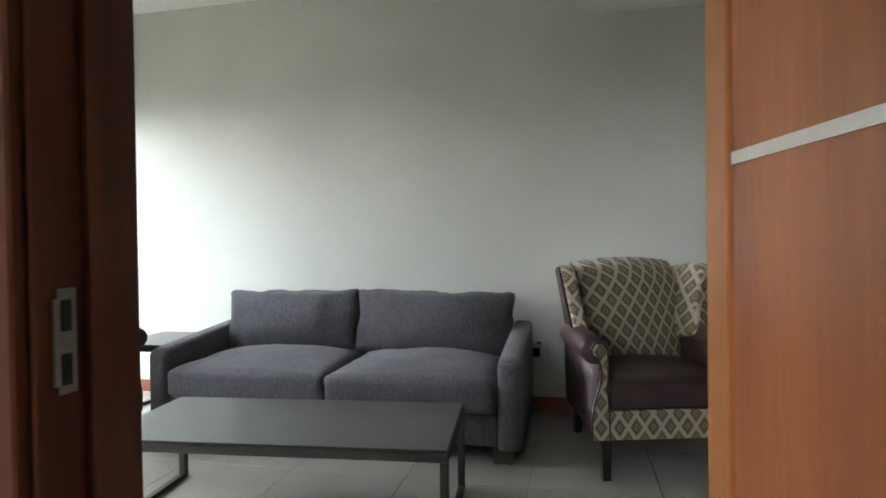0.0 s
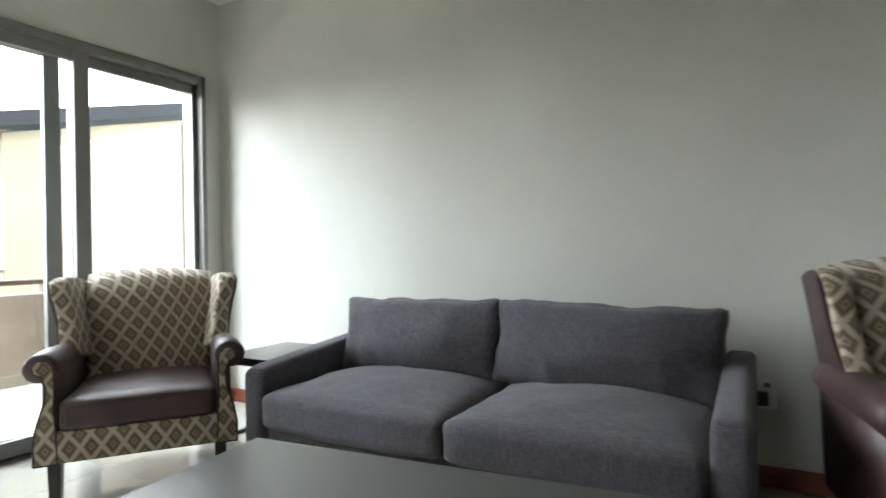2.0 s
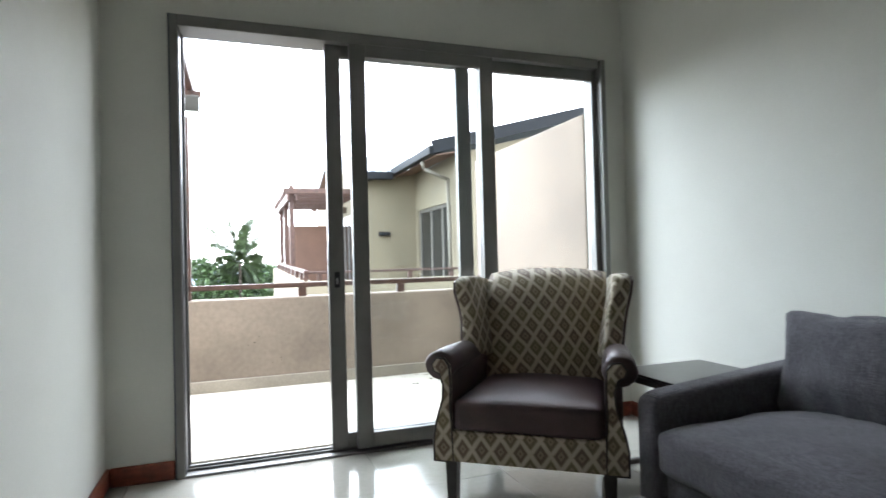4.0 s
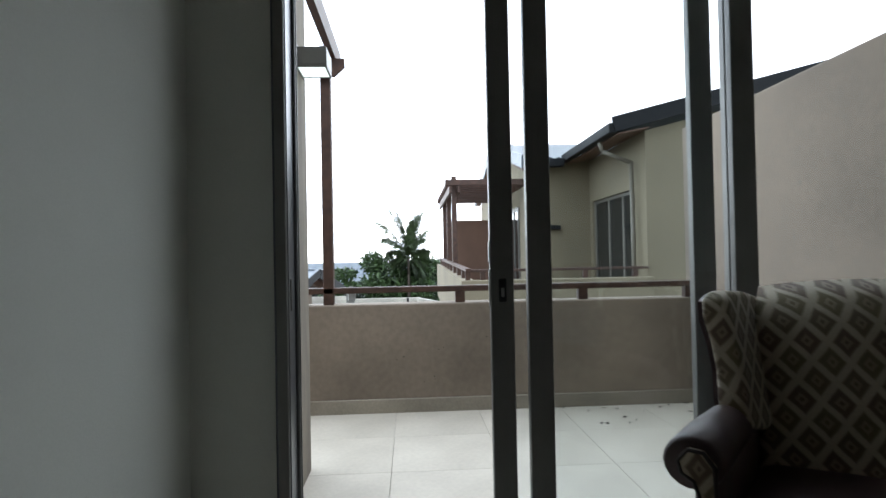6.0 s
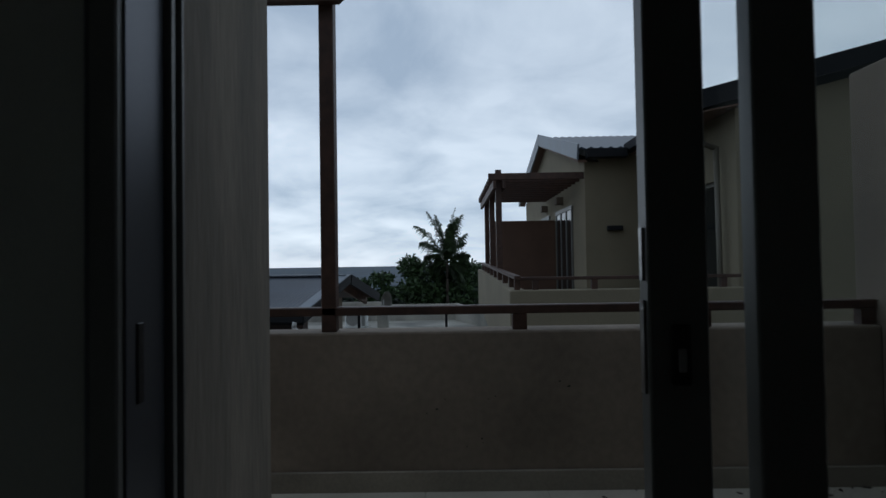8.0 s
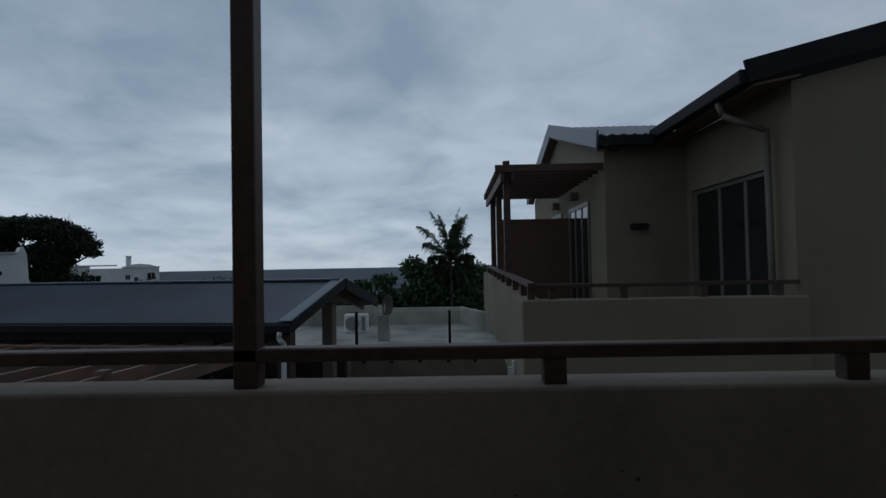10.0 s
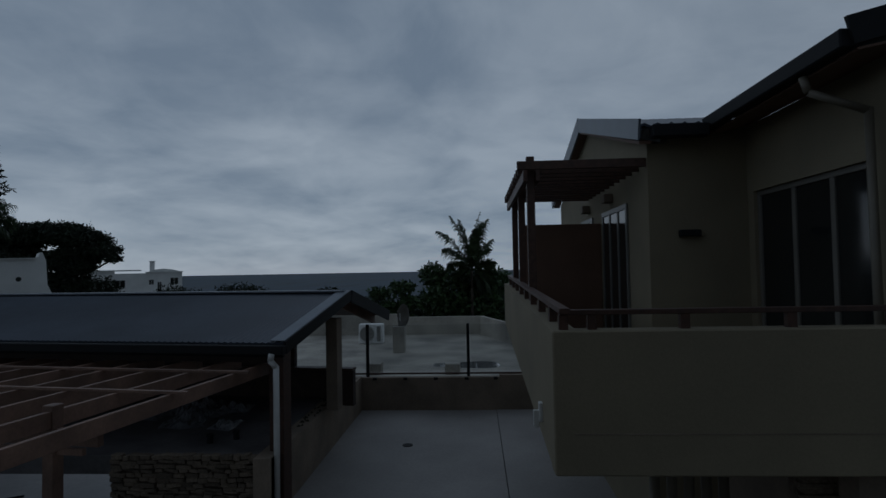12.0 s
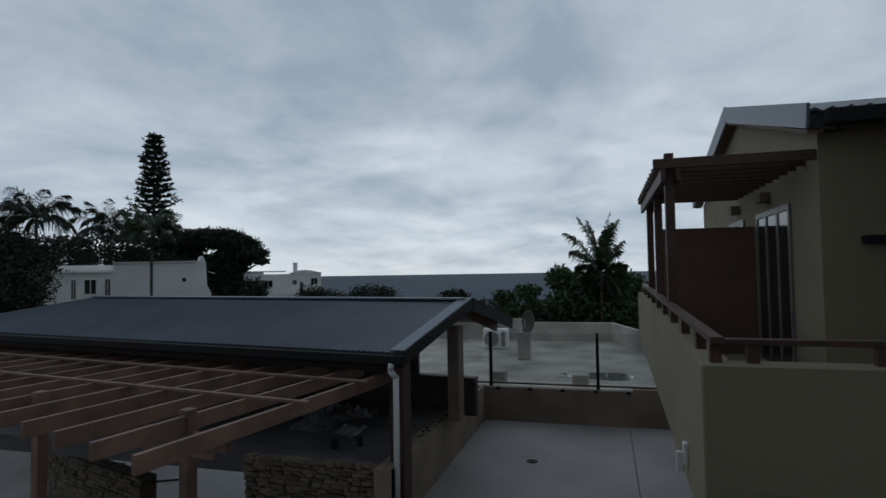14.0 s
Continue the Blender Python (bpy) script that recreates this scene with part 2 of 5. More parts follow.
def box(x0, y0, z0, x1, y1, z1, bevel=0.0, bm=None, seg=1):
    bm = bm or bmesh.new()
    g = bmesh.ops.create_cube(bm, size=1.0)
    vs = g["verts"]
    bmesh.ops.scale(bm, vec=(x1 - x0, y1 - y0, z1 - z0), verts=vs)
    bmesh.ops.translate(bm, vec=((x0 + x1) / 2, (y0 + y1) / 2, (z0 + z1) / 2), verts=vs)
    if bevel:
        es = list({e for v in vs for e in v.link_edges})
        bmesh.ops.bevel(bm, geom=es, offset=bevel, segments=seg, affect="EDGES", profile=0.5)
    return bm


def boxes(*rows, bevel=0.0):
    bm = bmesh.new()
    for r in rows:
        box(*r, bevel=bevel, bm=bm)
    return bm


def tube(p0, p1, r0, r1=None, seg=10, bm=None, caps=True):
    bm = bm or bmesh.new()
    p0, p1 = Vector(p0), Vector(p1)
    d = p1 - p0
    g = bmesh.ops.create_cone(bm, cap_ends=caps, segments=seg, radius1=r0, radius2=r0 if r1 is None else r1, depth=d.length)
    q = d.to_track_quat("Z", "Y").to_matrix().to_4x4()
    bmesh.ops.transform(bm, matrix=Matrix.Translation((p0 + p1) / 2) @ q, verts=g["verts"])
    return bm


def bar(p0, p1, w, h, bm=None, bevel=0.0):
    """A rectangular bar from p0 to p1: w across, h upright."""
    bm = bm or bmesh.new()
    p0, p1 = Vector(p0), Vector(p1)
    d = p1 - p0
    side = d.cross(Vector((0, 0, 1)))
    side = side.normalized() if side.length > 1e-5 else Vector((1, 0, 0))
    up = side.cross(d).normalized()
    m = Matrix((side, d.normalized(), up)).transposed().to_4x4()
    g = bmesh.ops.create_cube(bm, size=1.0)
    bmesh.ops.scale(bm, vec=(w, d.length, h), verts=g["verts"])
    if bevel:
        es = list({e for v in g["verts"] for e in v.link_edges})
        r = bmesh.ops.bevel(bm, geom=es, offset=bevel, segments=1, affect="EDGES")
        vs = list({v for f in r["faces"] for v in f.verts} | {v for v in g["verts"] if v.is_valid})
    else:
        vs = g["verts"]
    bmesh.ops.transform(bm, matrix=Matrix.Translation((p0 + p1) / 2) @ m, verts=vs)
    return bm


def prism(profile, axis, a, b, bm=None):
    """A closed profile of 2D points, extruded along axis x, y or z from a to b."""
    bm = bm or bmesh.new()

    def put(u, v, w):
        return {"x": (w, u, v), "y": (u, w, v), "z": (u, v, w)}[axis]

    va = [bm.verts.new(put(u, v, a)) for u, v in profile]
    vb = [bm.verts.new(put(u, v, b)) for u, v in profile]
    n = len(profile)
    bm.faces.new(va)
    bm.faces.new(vb[::-1])
    for i in range(n):
        bm.faces.new((va[i], vb[i], vb[(i + 1) % n], va[(i + 1) % n]))
    bmesh.ops.recalc_face_normals(bm, faces=bm.faces)
    return bm


# ---- room ----
CEIL = 3.0
NORTH, SOUTH, WEST, EAST = 4.42, 1.27, -3.04, 5.6
solid("floor", box(WEST - 0.2, -2.2, -0.2, EAST + 0.2, NORTH + 0.2, -0.012), M["grout"], "screed under polished cream floor tiles", "floor", kind="structure")
solid("ceiling", box(WEST - 0.2, -2.2, CEIL, EAST + 0.2, NORTH + 0.2, CEIL + 0.15), M["ceiling"], "plain white painted ceiling", "ceiling", kind="structure")
solid("ceiling_bulkhead", box(0.82, SOUTH, 2.65, EAST, NORTH, CEIL, 0.004), M["ceiling"], "white dropped ceiling bulkhead", "ceiling", kind="structure")
solid("wall_north", box(WEST - 0.23, NORTH, -0.01, EAST + 0.2, NORTH + 0.2, CEIL), M["wall"], "smooth pale grey-green painted wall", "wall", kind="structure")
solid("wall_east", box(EAST, -2.2, -0.01, EAST + 0.2, NORTH, CEIL), M["wall"], "pale grey-green painted wall", "wall", kind="structure")
DX0, DX1 = 0.125, 0.966  # entrance opening
solid("wall_south", boxes((WEST, SOUTH - 0.14, -0.01, DX0 - 0.065, SOUTH, CEIL), (DX1 + 0.03, SOUTH - 0.02, -0.01, EAST, SOUTH + 0.12, CEIL), (DX0 - 0.065, SOUTH - 0.14, 2.12, DX1 + 0.03, SOUTH, CEIL)),
      M["wall"], "pale grey-green painted wall with the entrance", "wall", kind="structure")
# closing hall walls, out of view; the opening is added to light hall and door
solid("wall_hall", boxes((WEST - 0.2, -2.4, -0.01, -0.9, -2.2, CEIL), (-0.2, -2.4, -0.01, EAST + 0.2, -2.2, CEIL), (-0.9, -2.4, 2.1, -0.2, -2.2, CEIL), (-0.9, -2.4, -0.01, -0.2, -2.2, 0.9), (-1.4, -2.2, -0.01, -1.2, SOUTH - 0.14, CEIL)), M["wall"], "pale painted hall wall, unseen, with an opening added to let in daylight", "wall", kind="structure")
# sliding door opening in the west wall
OY0, OY1, OZ = 1.588, 4.262, 2.405
solid("wall_west", boxes((WEST - 0.23, SOUTH - 0.14, -0.01, WEST, OY0, CEIL), (WEST - 0.23, OY1, -0.01, WEST, NORTH, CEIL), (WEST - 0.23, OY0, OZ, WEST, OY1, CEIL)),
      M["wall"], "pale painted wall around the sliding door", "wall", kind="structure")


def skirting(name, x0, y0, x1, y1):
    solid(name, box(min(x0, x1), min(y0, y1), 0.0, max(x0, x1), max(y0, y1), 0.095, 0.006), M["skirting"], "red-brown mahogany skirting board", "baseboard", kind="structure")


skirting("baseboard", WEST, NORTH - 0.018, EAST, NORTH)
skirting("baseboard", WEST, SOUTH, DX0 - 0.157, SOUTH + 0.018)
skirting("baseboard", WEST, SOUTH + 0.018, WEST + 0.018, OY0 - 0.004)
skirting("baseboard", WEST, OY1 + 0.004, WEST + 0.018, NORTH - 0.018)

# entrance: frame, leaf swung out into the hall
entry = thing("door_1", "cherry wood entrance door standing open with a pale metal inlay", "door", kind="structure")
JY0, JY1 = SOUTH - 0.22, SOUTH - 0.04
part("jamb", boxes((DX0 - 0.065, JY0, 0, DX0, JY1, 2.06), (DX0 - 0.155, SOUTH, 0, DX0 - 0.065, SOUTH + 0.012, 2.12), bevel=0.003), M["jamb_wood"], entry, "dark wooden jamb")
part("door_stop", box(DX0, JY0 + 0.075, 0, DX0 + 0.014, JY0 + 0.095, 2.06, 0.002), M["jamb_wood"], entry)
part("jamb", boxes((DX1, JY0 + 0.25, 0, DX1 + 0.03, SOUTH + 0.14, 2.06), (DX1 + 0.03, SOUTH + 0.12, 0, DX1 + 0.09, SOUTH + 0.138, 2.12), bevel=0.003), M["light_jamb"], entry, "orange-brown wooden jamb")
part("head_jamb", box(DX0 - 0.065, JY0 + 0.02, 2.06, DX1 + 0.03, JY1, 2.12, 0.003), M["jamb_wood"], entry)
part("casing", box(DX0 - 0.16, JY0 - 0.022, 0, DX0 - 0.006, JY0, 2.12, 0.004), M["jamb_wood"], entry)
strike = part("strike_plate", boxes((DX0 - 0.001, JY0 + 0.034, 0.968, DX0 + 0.0025, JY0 + 0.062, 1.105), (DX0 - 0.001, JY0 + 0.026, 0.98, DX0 + 0.004, JY0 + 0.035, 1.092), bevel=0.0008), M["steel"], entry, "worn steel strike plate")
for z0, z1 in ((0.98, 1.02), (1.05, 1.09)):
    part("keeper_slot", box(DX0 + 0.0015, JY0 + 0.038, z0, DX0 + 0.0045, JY0 + 0.052, z1), M["black"], strike)
leaf = part("door_leaf", box(0, -0.9, 0.006, 0.042, 0, 2.05, 0.003), M["door_wood"], entry, "cherry veneer door leaf")
leaf.matrix_basis = pose(DX1 + 0.008, JY0 + 0.248, 0, 0, 0, 11.5)
for z in (1.262,):
    part("inlay_strip", box(-0.0025, -0.9, z - 0.008, 0.002, -0.002, z + 0.008), M["inlay"], leaf, "pale metal inlay strip")

# sliding door
slider = thing("sliding_door", "three-panel bronze aluminium sliding glass door, one bay standing open", "sliding door", kind="structure")
FX0, FX1 = WEST - 0.15, WEST + 0.03
part("frame_post", box(FX0, OY0, 0, FX1, OY0 + 0.046, OZ, 0.003), M["alu"], slider)
part("frame_bead", tube((FX1 - 0.004, OY0 + 0.004, 0.0), (FX1 - 0.004, OY0 + 0.004, OZ), 0.0055, seg=8), M["bright_alu"], slider, "bright rounded frame edge", True)
part("jamb_channel", box(FX0 + 0.052, OY0 + 0.046, 0.013, FX1 - 0.016, OY0 + 0.050, OZ - 0.061, 0.001), M["bright_alu"], slider, "shiny aluminium jamb channel")
part("frame_post", box(FX0, OY1 - 0.036, 0, FX1, OY1, OZ, 0.003), M["alu"], slider)
for xx, w in ((-0.14, 0.016), (-0.122, 0.010), (-0.104, 0.016)):
    part("frame_rib", box(WEST + xx - 0.004, OY0 + 0.046, 0.013, WEST + xx + 0.004, OY0 + 0.046 + w, OZ - 0.061, 0.001), M["alu"], slider)
part("frame_head", box(FX0, OY0 + 0.046, OZ - 0.06, FX1, OY1 - 0.055, OZ, 0.003), M["alu"], slider)
part("sill_track", boxes((FX0, OY0 + 0.046, -0.01, FX1, OY1 - 0.055, 0.012), (WEST - 0.045, OY0 + 0.046, 0.012, WEST - 0.04, OY1 - 0.055, 0.024),
                         (WEST - 0.095, OY0 + 0.046, 0.012, WEST - 0.09, OY1 - 0.055, 0.024)), M["alu"], slider)


def sash(y0, y1, x, stile=0.075):
    p = part("sash", boxes((x - 0.02, y0, 0.026, x + 0.02, y0 + stile, OZ - 0.05), (x - 0.02, y1 - stile, 0.026, x + 0.02, y1, OZ - 0.05),
                           (x - 0.02, y0 + stile, 0.026, x + 0.02, y1 - stile, 0.11), (x - 0.02, y0 + stile, OZ - 0.13, x + 0.02, y1 - stile, OZ - 0.05), bevel=0.003), M["alu"], slider)
    part("pane", box(x - 0.003, y0 + stile - 0.01, 0.1, x + 0.003, y1 - stile + 0.01, OZ - 0.12), M["glass"], p, "clear glass pane")
    return p


SASH_A = sash(2.395, 3.292, WEST - 0.048, 0.09)
SASH_B = sash(2.53, 3.435, WEST + 0.002, 0.092)
SASH_C = sash(3.345, OY1 - 0.012, WEST - 0.048, 0.06)
part("lock", box(WEST - 0.029, 2.425, 0.945, WEST - 0.02, 2.455, 1.035, 0.003), M["black"], SASH_A, "black sliding door lock")
part("keyhole", box(WEST - 0.02, 2.434, 0.965, WEST - 0.017, 2.446, 1.0, 0.002), M["steel"], SASH_A)
part("latch_plate", boxes((WEST - 0.056, 2.391, 0.93, WEST - 0.04, 2.396, 1.07), (WEST - 0.054, 2.391, 1.10, WEST - 0.042, 2.3955, 1.18)), M["steel"], SASH_A, "steel latch plate")
part("keeper", box(WEST - 0.03, OY0 + 0.049, 0.93, WEST - 0.012, OY0 + 0.053, 1.05, 0.002), M["black"], slider)

# ---- balcony ----
PX0, PX1, PZ = -5.29, -5.085, 0.787
solid("balcony_slab", box(PX0, -4.0, -0.32, WEST - 0.23, 4.45, -0.014), M["plaster"], "khaki plastered balcony slab", "balcony", kind="structure")


def parapet_mesh():
    bm = box(PX0, -4.0, -0.02, PX1, 4.25, PZ, 0.012, seg=2)
    return bm


solid("parapet_wall", parapet_mesh(), M["plaster"], "khaki plastered balcony parapet with scuffs", "parapet", kind="structure")
solid("parapet_skirting", box(PX1, -4.0, -0.012, PX1 + 0.014, 4.236, 0.1, 0.006), M["plaster_cap"], "plastered skirting along the parapet", "skirting", kind="structure")
solid("side_skirting", box(PX1 + 0.014, 4.236, -0.012, WEST - 0.23, 4.25, 0.085, 0.006), M["plaster_cap"], "plastered skirting along the side wall", "skirting", kind="structure")
solid("wall_balcony_side", box(PX0 + 0.02, 4.25, -0.3, WEST - 0.23, 4.45, 2.105, 0.012, seg=2), M["plaster"], "khaki plastered balcony dividing wall", "wall", kind="structure")
solid("wall_balcony_pier", box(-4.0, 1.12, -0.012, WEST - 0.23, 1.541, 3.3, 0.012, seg=2), M["plaster_worn"], "weathered khaki plastered pier wall", "wall", kind="structure")
solid("wall_facade", boxes((WEST - 0.23, -4.0, -0.3, WEST - 0.2, 1.12, 3.3), (WEST - 0.23, OY1, -0.3, WEST - 0.2 - 0.026, 6.5, 3.3)), M["plaster"], "khaki plastered facade", "wall", kind="structure")

scuffs = random.Random(4)
for y0, z0, n in ((2.02, 0.42, 3), (2.28, 0.45, 2), (2.18, 0.24, 3), (2.62, 0.5, 2)):
    for k in range(n):
        yy, zc, r0 = y0 + scuffs.uniform(-0.08, 0.08), z0 + scuffs.uniform(-0.05, 0.05), scuffs.uniform(0.002, 0.006)
        pts = [(yy + r0 * scuffs.uniform(0.6, 2.2) * math.cos(a), zc + r0 * scuffs.uniform(0.5, 1.4) * math.sin(a)) for a in [j * math.tau / 7 for j in range(7)]]
        part("chip", prism(pts, "x", PX1 - 0.001, PX1 + 0.0012), M["earth"], bpy.data.objects["parapet_wall"])
side_wall = bpy.data.objects["wall_balcony_side"]
for x, z, w, h in ((-3.72, 1.62, 0.010, 0.05), (-3.66, 1.40, 0.006, 0.09), (-3.92, 1.50, 0.012, 0.03), (-3.70, 1.15, 0.008, 0.06), (-3.98, 1.20, 0.006, 0.10), (-4.35, 1.02, 0.010, 0.02), (-3.58, 1.78, 0.012, 0.025)):
    pts = [(x + w * scuffs.uniform(0.5, 1.1) * math.cos(a), z + h * 0.5 * scuffs.uniform(0.6, 1.1) * math.sin(a)) for a in [j * math.tau / 9 for j in range(9)]]
    part("chip", prism(pts, "y", 4.2488, 4.2508), M["plaster_worn"], side_wall)
bits_v, bits_f = [], []
for i in range(26):
    x, y = PX1 + 0.03 + scuffs.random() ** 2 * 0.55, 4.2 - scuffs.random() ** 1.7 * 1.5
    r0, turn = scuffs.uniform(0.006, 0.02), scuffs.uniform(0, math.tau)
    k = len(bits_v)
    for j in range(5):
        a = turn + j * math.tau / 5
        bits_v.append((x + r0 * (1.5 if j == 0 else 0.7) * math.cos(a), y + r0 * (1.5 if j == 0 else 0.7) * math.sin(a), 0.0))
    bits_v.append((x, y, scuffs.uniform(0.004, 0.012)))
    bits_f.extend([(k + j, k + (j + 1) % 5, k + 5) for j in range(5)] + [(k + 4, k + 3, k + 2, k + 1, k)])
me = bpy.data.meshes.new("balcony_litter")
me.from_pydata(bits_v, [], bits_f)
me.materials.append(M["bark"])
tagged(new("balcony_litter", me), "scattered brown dead leaf bits on the balcony tiles", "debris", kind="stuff")

rail = thing("balcony_rail", "dark brown timber handrail on short posts over the parapet", "rail")
part("handrail", box(-5.185, -4.0, 0.868, -5.115, 4.25, 0.912, 0.005), M["timber"], rail)
for y in (4.208, 3.385, 2.455):
    part("rail_post", box(-5.18, y - 0.036, PZ, -5.12, y + 0.036, 0.868, 0.003), M["timber"], rail)
perg = thing("balcony_pergola", "dark brown timber pergola post and beams over the balcony", "pergola")
part("post", box(-5.195, 1.449, PZ, -5.115, 1.524, 2.70, 0.004), M["timber"], perg)
part("cross_beam", prism([(-2.2, 2.46), (1.56, 2.46), (1.635, 2.53), (1.635, 2.585), (-2.2, 2.585)], "x", -5.108, -5.058), M["timber"], perg)
part("rafter", prism([(-5.37, 2.66), (-5.31, 2.59), (WEST - 0.23, 2.59), (WEST - 0.23, 2.73), (-5.37, 2.73)], "y", 1.522, 1.572), M["timber"], perg)

lamp = thing("wall_lamp", "square bronze outdoor wall lamp with frosted glass underside", "lamp")
LX = -3.83
part("lamp_body", boxes((LX - 0.1, 1.545, 2.095, LX + 0.085, 1.69, 2.185), (LX - 0.1, 1.53, 2.083, LX - 0.09, 1.69, 2.095), (LX + 0.075, 1.53, 2.083, LX + 0.085, 1.69, 2.095), (LX - 0.09, 1.68, 2.083, LX + 0.075, 1.69, 2.095), bevel=0.0015), M["alu"], lamp)
part("back_plate", box(LX - 0.11, 1.54, 2.075, LX + 0.095, 1.546, 2.195, 0.002), M["alu"], lamp)
M["frosted"] = material("frosted_glass", (0.86, 0.93, 0.90), 0.35, var=0.03, scale=6, bump=0.0)
M["frosted"].node_tree.nodes["Principled BSDF"].inputs["Emission Color"].default_value = (0.8, 1.0, 0.95, 1)
M["frosted"].node_tree.nodes["Principled BSDF"].inputs["Emission Strength"].default_value = 0.25
part("diffuser", box(LX - 0.089, 1.537, 2.086, LX + 0.074, 1.679, 2.0945, 0.001), M["frosted"], lamp, "frosted glass diffuser")

# ---- neighbouring house ----
house = thing("neighbour_house", "khaki rendered house with slate-blue metal roofs and a timber pergola balcony", "house")
GX, GY = -11.8, 4.4     # near corner of the gabled block
RX, RZ = -15.4, 3.98      # its ridge
part("gable_wall", prism([(GX, -4.5), (GX, 2.78), (RX, 3.78), (-19.0, 2.78), (-19.0, -4.5)], "y", GY, GY + 0.25), M["cream"], house)
part("recess_wall", box(GX - 0.25, GY + 0.25, -4.5, GX, 5.8, 3.0), M["cream"], house)
WX0, WX1, WZ0, WZ1 = -11.65, -9.58, 0.2, 2.14
QY = 5.6  # window wall
for row in ((GX, QY, -4.5, WX0, QY + 0.2, 2.95), (WX1, QY, -4.5, -9.35, QY + 0.2, 2.95), (WX0, QY, WZ1, WX1, QY + 0.2, 2.95), (WX0, QY, -4.5, WX1, QY + 0.2, WZ0)):
    part("wall_section", box(*row), M["cream"], house)
part("end_wall", prism([(QY, -4.5), (QY, 2.95), (12.0, 4.55), (12.0, -4.5)], "x", -9.35, -9.15), M["cream"], house)
win = part("window", box(WX0 + 0.06, QY + 0.04, WZ1 - 0.06, WX1 - 0.06, QY + 0.1, WZ1, 0.004), M["white_frame"], house, "pale framed sliding window")
for row in ((WX0, QY + 0.04, WZ0, WX0 + 0.06, QY + 0.1, WZ1), (WX1 - 0.06, QY + 0.04, WZ0, WX1, QY + 0.1, WZ1), (WX0 + 0.06, QY + 0.04, WZ0, WX1 - 0.06, QY + 0.1, WZ0 + 0.06),
            (-10.92, QY + 0.045, WZ0 + 0.06, -10.85, QY + 0.095, WZ1 - 0.06), (-10.25, QY + 0.045, WZ0 + 0.06, -10.18, QY + 0.095, WZ1 - 0.06)):
    part("frame_bar", box(*row, 0.004), M["white_frame"], win)
for a, b in ((WX0 + 0.06, -10.92), (-10.85, -10.25), (-10.18, WX1 - 0.06)):
    part("pane", box(a, QY + 0.066, WZ0 + 0.06, b, QY + 0.074, WZ1 - 0.06), M["dark_glass"], win, "dark reflecting pane")


def sheet_roof(p00, p10, p01, p11, waves, depth=0.018, thick=0.03):
    """Corrugated sheet between four corners; ribs run from the p0x edge to the p1x edge."""
    a, b, c, d = (Vector(p) for p in (p00, p10, p01, p11))
    n = (b - a).cross(c - a).normalized()
    if n.z < 0:
        n = -n
    bm = bmesh.new()
    prev = None
    steps = waves * 4
    for i in range(steps + 1):
        f = i / steps
        h = n * (depth * math.sin(f * waves * math.tau))
        lo, hi = a.lerp(c, f), b.lerp(d, f)
        row = [bm.verts.new(v) for v in (lo + h, hi + h, hi + h - n * thick, lo + h - n * thick)]
        if prev:
            for k in range(4):
                bm.faces.new((prev[k], prev[(k + 1) % 4], row[(k + 1) % 4], row[k]))
        else:
            bm.faces.new(row)
        prev = row
    bm.faces.new(prev[::-1])
    bmesh.ops.recalc_face_normals(bm, faces=bm.faces)
    return bm


EY = 4.25  # verge of the gable
part("roof_slope", sheet_roof((-11.5, EY, 2.96), (RX, EY, RZ), (-11.5, 9.0, 2.96), (RX, 9.0, RZ), 30), M["roof"], house)
part("roof_slope", sheet_roof((-19.3, EY, 2.96), (RX, EY, RZ), (-19.3, 9.0, 2.96), (RX, 9.0, RZ), 30), M["roof"], house)
part("barge_board", bar((-11.5, EY - 0.02, 2.90), (RX, EY - 0.02, RZ - 0.06), 0.03, 0.25), M["roof_edge"], house, "pale slate barge board")
part("barge_board", bar((-19.3, EY - 0.02, 2.90), (RX, EY - 0.02, RZ - 0.06), 0.03, 0.30), M["roof_edge"], house)
part("soffit", prism([(-11.6, 2.78), (RX, 3.80), (-19.2, 2.78), (-19.2, 2.75), (RX, 3.76), (-11.6, 2.74)], "y", EY, GY - 0.003), M["brown_paint"], house)
part("gutter", boxes((-11.52, EY + 0.1, 2.78, -11.36, 5.0, 2.93), bevel=0.01), M["gutter"], house, "dark gutter")
part("roof_slope", sheet_roof((-11.9, 5.12, 3.03), (-11.9, 12.0, 4.78), (-8.98, 5.12, 3.03), (-8.98, 12.0, 4.78), 14), M["roof"], house)
part("verge_board", bar((-8.96, 5.06, 3.0), (-8.96, 12.0, 4.765), 0.035, 0.22), M["gutter"], house, "dark verge board")
part("eave_gutter", box(-11.6, 5.0, 2.88, -8.98, 5.13, 3.03, 0.012), M["gutter"], house, "dark gutter")
part("eave_soffit", prism([(5.13, 2.86), (QY - 0.003, 2.95), (QY - 0.003, 2.97), (5.13, 2.88)], "x", -11.7, -8.98), M["brown_paint"], house)
bm = tube((-9.6, 5.07, 2.86), (-9.58, 5.1, 2.72), 0.035)
tube((-9.58, 5.1, 2.72), (-9.45, 5.5, 2.52), 0.035, bm=bm)
tube((-9.45, 5.5, 2.54), (-9.45, 5.52, -0.3), 0.035, bm=bm)
part("downpipe", bm, M["pipe"], house, "khaki painted downpipe", True)
